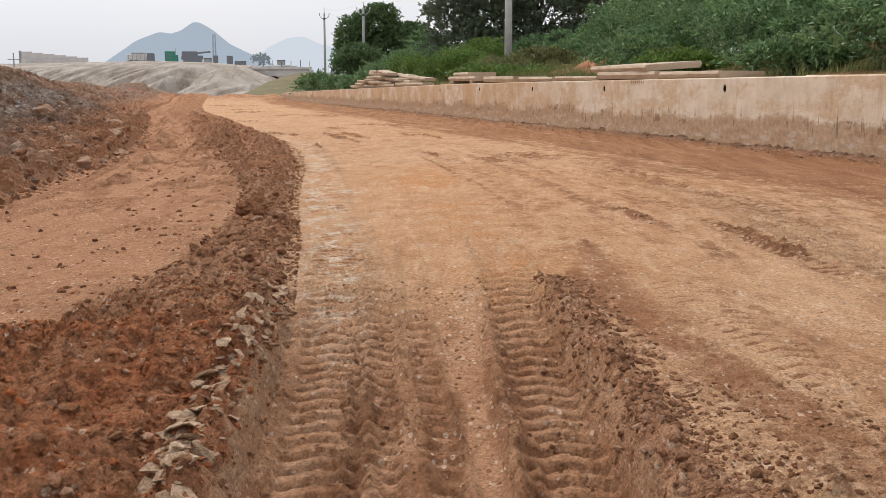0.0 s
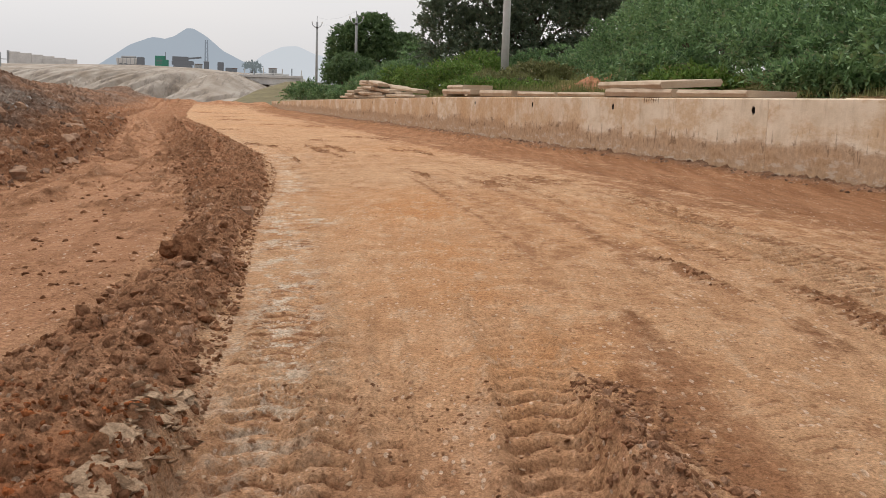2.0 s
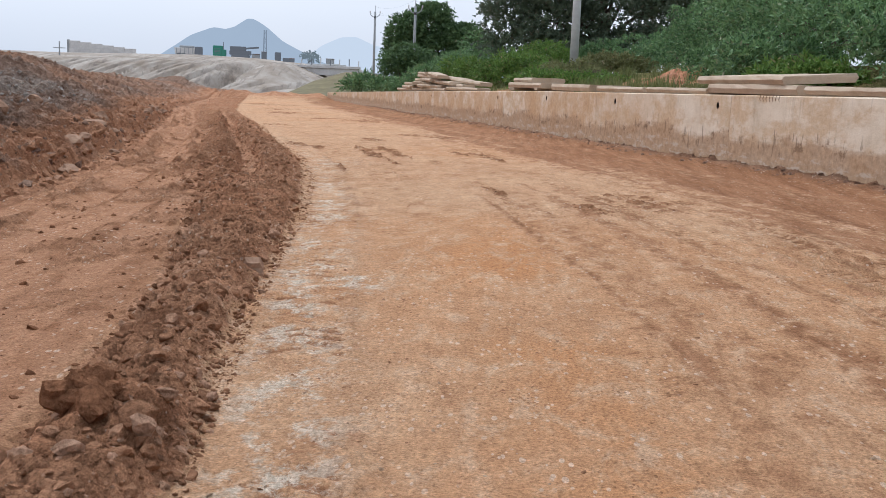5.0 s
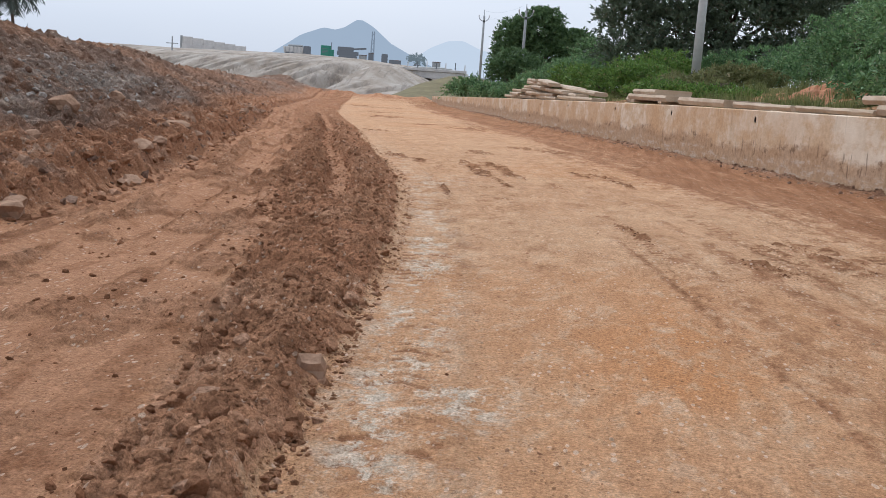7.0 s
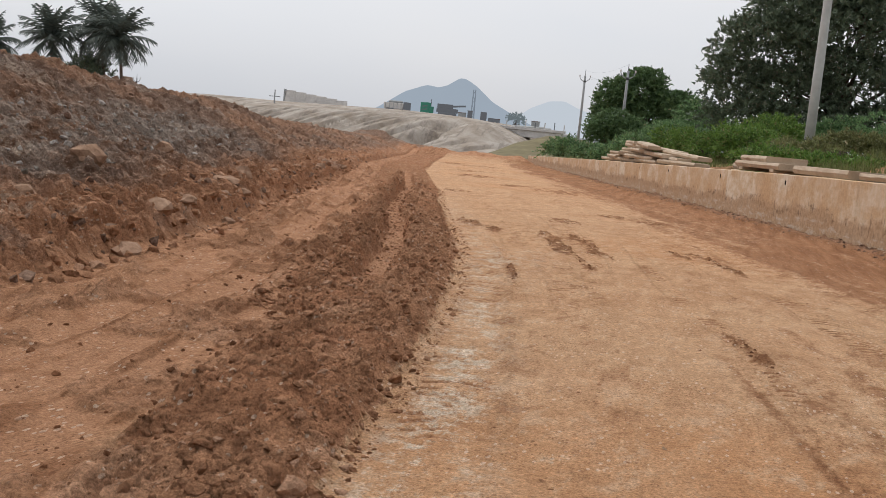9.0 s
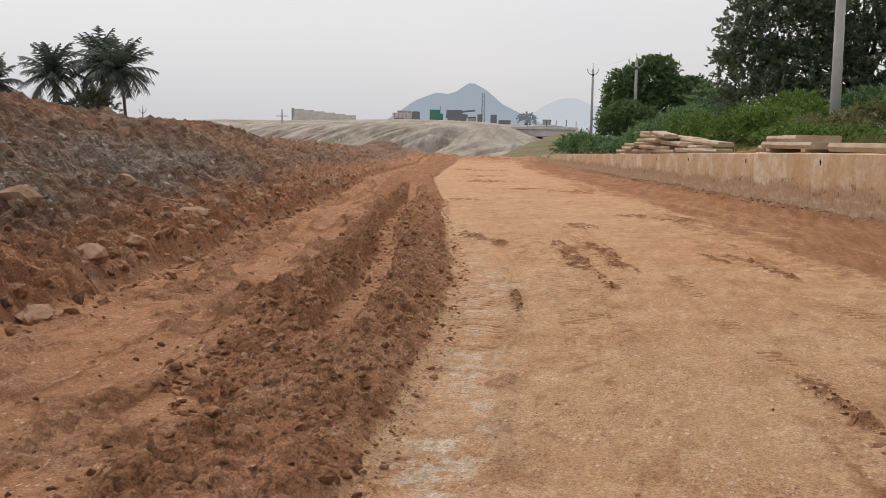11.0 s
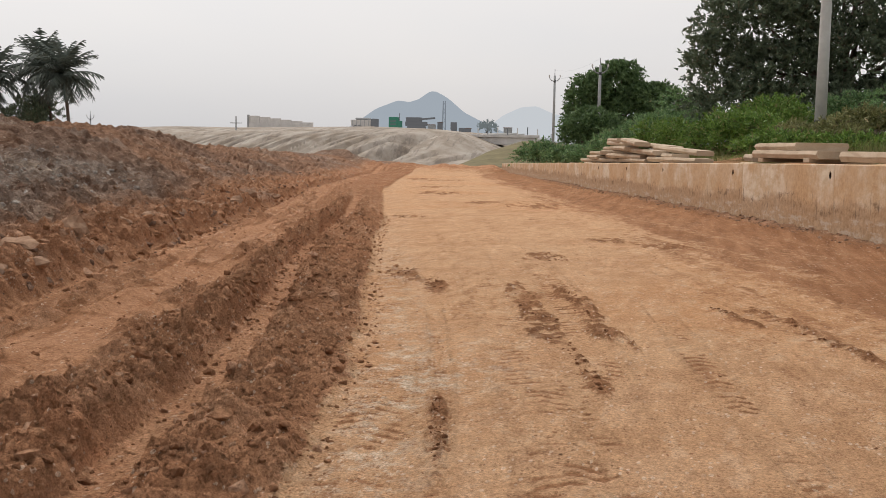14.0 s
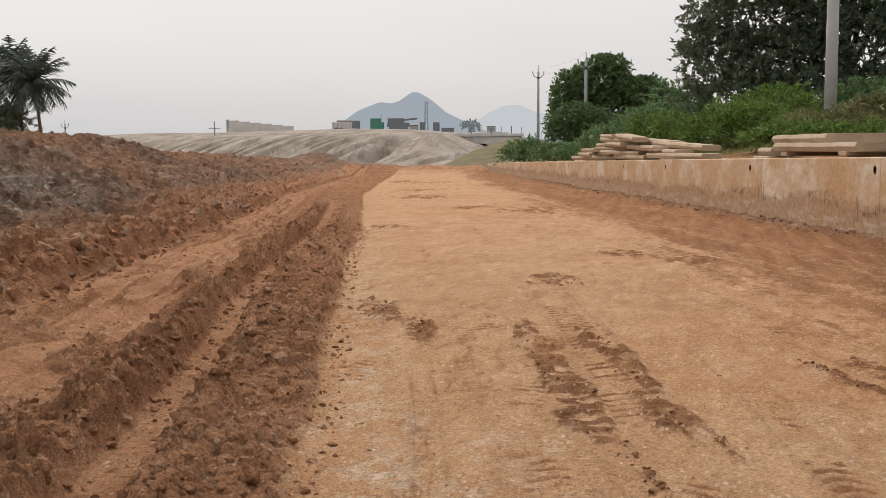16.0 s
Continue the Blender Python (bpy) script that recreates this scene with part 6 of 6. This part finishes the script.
mid_w = np.interp(y, [18, 21, 25, 29, 31.4, 40, 60], [-1.15, -0.86, -1.05, -1.10, -1.2, -1.05, -1.1])
off = np.where(rngc.random(n) < 0.62, -0.40, 0.38) + rngc.normal(scale=0.13, size=n)
scatter("crust_blocks", np.stack([edge(y) + mid_w + off, y], 1), sizes_of(n, 0.010, 0.062, 2.6), SMALL, CLOD, "broken crusts of soil heaped along a wheel rut", "clods", 27)
scatter("red_clods", strip(3600, 1.8, 6.2, 0.0, -1.0, 1.0, 1.1), sizes_of(3600, 0.006, 0.030, 3), SMALL, CLOD_RED, "brick-red crumbled clods beside the ruts", "clods", 13)
n = 2600
y = 1.8 + 5.0 * rngc.random(n)
scatter("rut_crumbs", np.stack([1.07 - 0.05 * (y - 3) + rngc.normal(scale=0.12, size=n), y], 1), sizes_of(n, 0.006, 0.032, 3), SMALL, CLOD, "crumbled clods pushed up beside a tyre rut", "clods", 14)
n = 700
y = 1.8 + 4.6 * rngc.random(n)
yy = 1.5 + 2.6 * rngc.random(1500)
scatter("rut_crumbs", np.stack([1.4 + rngc.normal(scale=0.30, size=1500), yy], 1), sizes_of(1500, 0.004, 0.020, 3), SMALL, CLOD, "dark crumbled clods at the end of a rut", "clods", 25)
scatter("dried_flakes", np.stack([-0.80 - 0.075 * (y - 3.3) + rngc.normal(scale=0.055, size=n), y], 1), sizes_of(n, 0.010, 0.06, 2.0), rock_shapes(1, 10, 6, 0.25), CLOD_PALE, "pale dried mud flakes along the rut's rim", "flakes", 15)
n = 2200
y = 1.6 + 5.2 * rngc.random(n)
scatter("rut_crumbs", np.stack([-0.50 + 1.3 * rngc.random(n) - 0.06 * (y - 3), y], 1), sizes_of(n, 0.004, 0.017, 3), SMALL, CLOD, "fine crumbs lying in the tyre ruts", "clods", 16)
n = 2600
y = 4 + 34 * rngc.random(n) ** 1.5
t = rngc.random(n) ** 2.0
scatter("track_clods", np.stack([edge(y) - berm_width(y) - (3.5 - berm_width(y)) * t, y], 1), sizes_of(n, 0.006, 0.040, 5), SMALL, CLOD_DARK, "small clods scattered on the damp track", "clods", 17)
n = 4200
y = 4 + 38 * rngc.random(n) ** 1.4
scatter("road_crumbs", np.stack([edge(y) + 0.1 + 7 * rngc.random(n) ** 1.4, y], 1), sizes_of(n, 0.004, 0.018, 5), rock_shapes(1, 8, 17, 0.5), CLOD, "small crumbs scattered on the road", "clods", 18, 0.5)
n = 1200
y = 5 + 36 * rngc.random(n) ** 1.3
scatter("road_pebbles", np.stack([edge(y) + 0.05 + 6 * rngc.random(n) ** 1.6, y], 1), sizes_of(n, 0.004, 0.022, 5), rock_shapes(1, 8, 16, 0.4), CLOD_PALE, "small pale pebbles pressed into the road", "pebbles", 19, 0.55)
n = 6000
y = 11 + 75 * rngc.random(n) ** 1.5
scatter("bank_clods", np.stack([edge(y) - 3.6 - 8.6 * rngc.random(n) ** 1.2, y], 1), sizes_of(n, 0.015, 0.10, 4.0), SMALL, CLOD_BANK, "brown clods covering the spoil bank", "clods", 20)
n = 2600
y = 11 + 50 * rngc.random(n) ** 1.4
scatter("toe_clods", np.stack([edge(y) - 3.5 - 1.6 * rngc.random(n) ** 1.2, y], 1), sizes_of(n, 0.015, 0.12, 3.4), SMALL, CLOD, "red-brown clods along the foot of the spoil bank", "clods", 24)
n = 1800
y = 13 + 28 * rngc.random(n)
scatter("grey_rubble", np.stack([edge(y) - 5.9 - 2.6 * rngc.random(n), y], 1), sizes_of(n, 0.015, 0.09, 3.0), SMALL, GREY_RUBBLE, "grey broken rubble on the spoil bank", "rubble", 21)
n = 1600
s = -8 + 75 * rngc.random(n) ** 1.2
px = np.array([wall_place(a, -0.03 - 0.45 * rngc.random() ** 2) for a in s])
scatter("wall_foot_clods", px, sizes_of(n, 0.010, 0.06, 3), SMALL, CLOD_BANK, "dark clods along the foot of the drain wall", "clods", 22)
for (mx, my, rx, ry, turn), seed in zip(MUD, range(30, 60)):
    n = 70
    a, r = rngc.random(n) * math.tau, np.sqrt(rngc.random(n))
    lx, ly = np.cos(a) * r * rx * 0.6, np.sin(a) * r * ry * 0.8
    ca, sa = math.cos(turn), math.sin(turn)
    pts = np.stack([mx + lx * ca + ly * sa, my - lx * sa + ly * ca], 1)
    scatter("mud_lumps", pts, sizes_of(n, 0.005, 0.024, 3.0), SMALL, CLOD_DARK, "dark mud lumps dropped on the packed road", "mud", seed, 0.6)

# boulders that can be picked out along the foot of the bank: x, y, radius
BOULDERS = [(-6.4, 17.6, 0.21), (-7.75, 23.2, 0.23), (-9.55, 28.8, 0.24), (-13.4, 43.3, 0.30), (-8.35, 26.2, 0.20), (-7.9, 25.6, 0.13), (-9.0, 27.6, 0.16), (-8.1, 24.7, 0.15), (-8.9, 28.2, 0.12),
            (-10.4, 31.2, 0.22), (-10.9, 33.4, 0.17), (-9.8, 30.2, 0.14), (-6.9, 21.2, 0.18), (-7.2, 19.2, 0.16), (-12.0, 37.5, 0.2), (-11.4, 35.1, 0.15), (-12.9, 41.0, 0.18), (-6.6, 16.4, 0.17), (-8.5, 21.5, 0.2), (-10.0, 25.0, 0.24), (-11.3, 29.5, 0.2), (-14.6, 47.0, 0.25), (-15.2, 50.0, 0.22)]
for i, (x, y, r) in enumerate(BOULDERS):
    v, f = MID[i % len(MID)]
    v = v * r
    ob = new("boulder", mesh_of("boulder", v, f, STONE, False))
    ob.matrix_basis = Matrix.Translation(place(x, y) + Vector((0, 0, r * 0.25))) @ pose(0, 0, 0, 8 * (i % 3) - 8, 6 * (i % 4) - 9, 47 * i)
    tagged(ob, "tan boulder at the foot of the spoil bank" if r > 0.17 else "small tan stone at the foot of the spoil bank", "boulder", "boulders by the bank")
v, f = MID[3]
ob = new("stone", mesh_of("stone", v * 0.11, f, STONE))
ob.matrix_basis = Matrix.Translation(place(-2.1, 13.26) + Vector((0, 0, 0.02)))
tagged(ob, "single pale stone lying on the berm", "stone")
clump = thing("dark_clump", place(-1.82, 9.54, 0.03), "dark clump of turf and soil on the berm", "turf clump")
rngt = np.random.default_rng(3)
v, f = rock_shapes(3, 1, 44, 0.7)[0]
v = v * (1 + rngt.normal(scale=0.05, size=(len(v), 1)))
part("soil", mesh_of("soil", v * 0.15 + np.array([0, 0, 0.07]), f, CLOD_DARK), CLOD_DARK, clump)
for k in range(5):
    v, f = MID[k]
    part("sod", mesh_of("sod", v * (0.05 + 0.012 * k) + np.array([0.13 * math.cos(k * 1.3), 0.13 * math.sin(k * 1.3), 0.05 + 0.025 * (k % 2)]), f, CLOD_DARK), CLOD_DARK, clump)
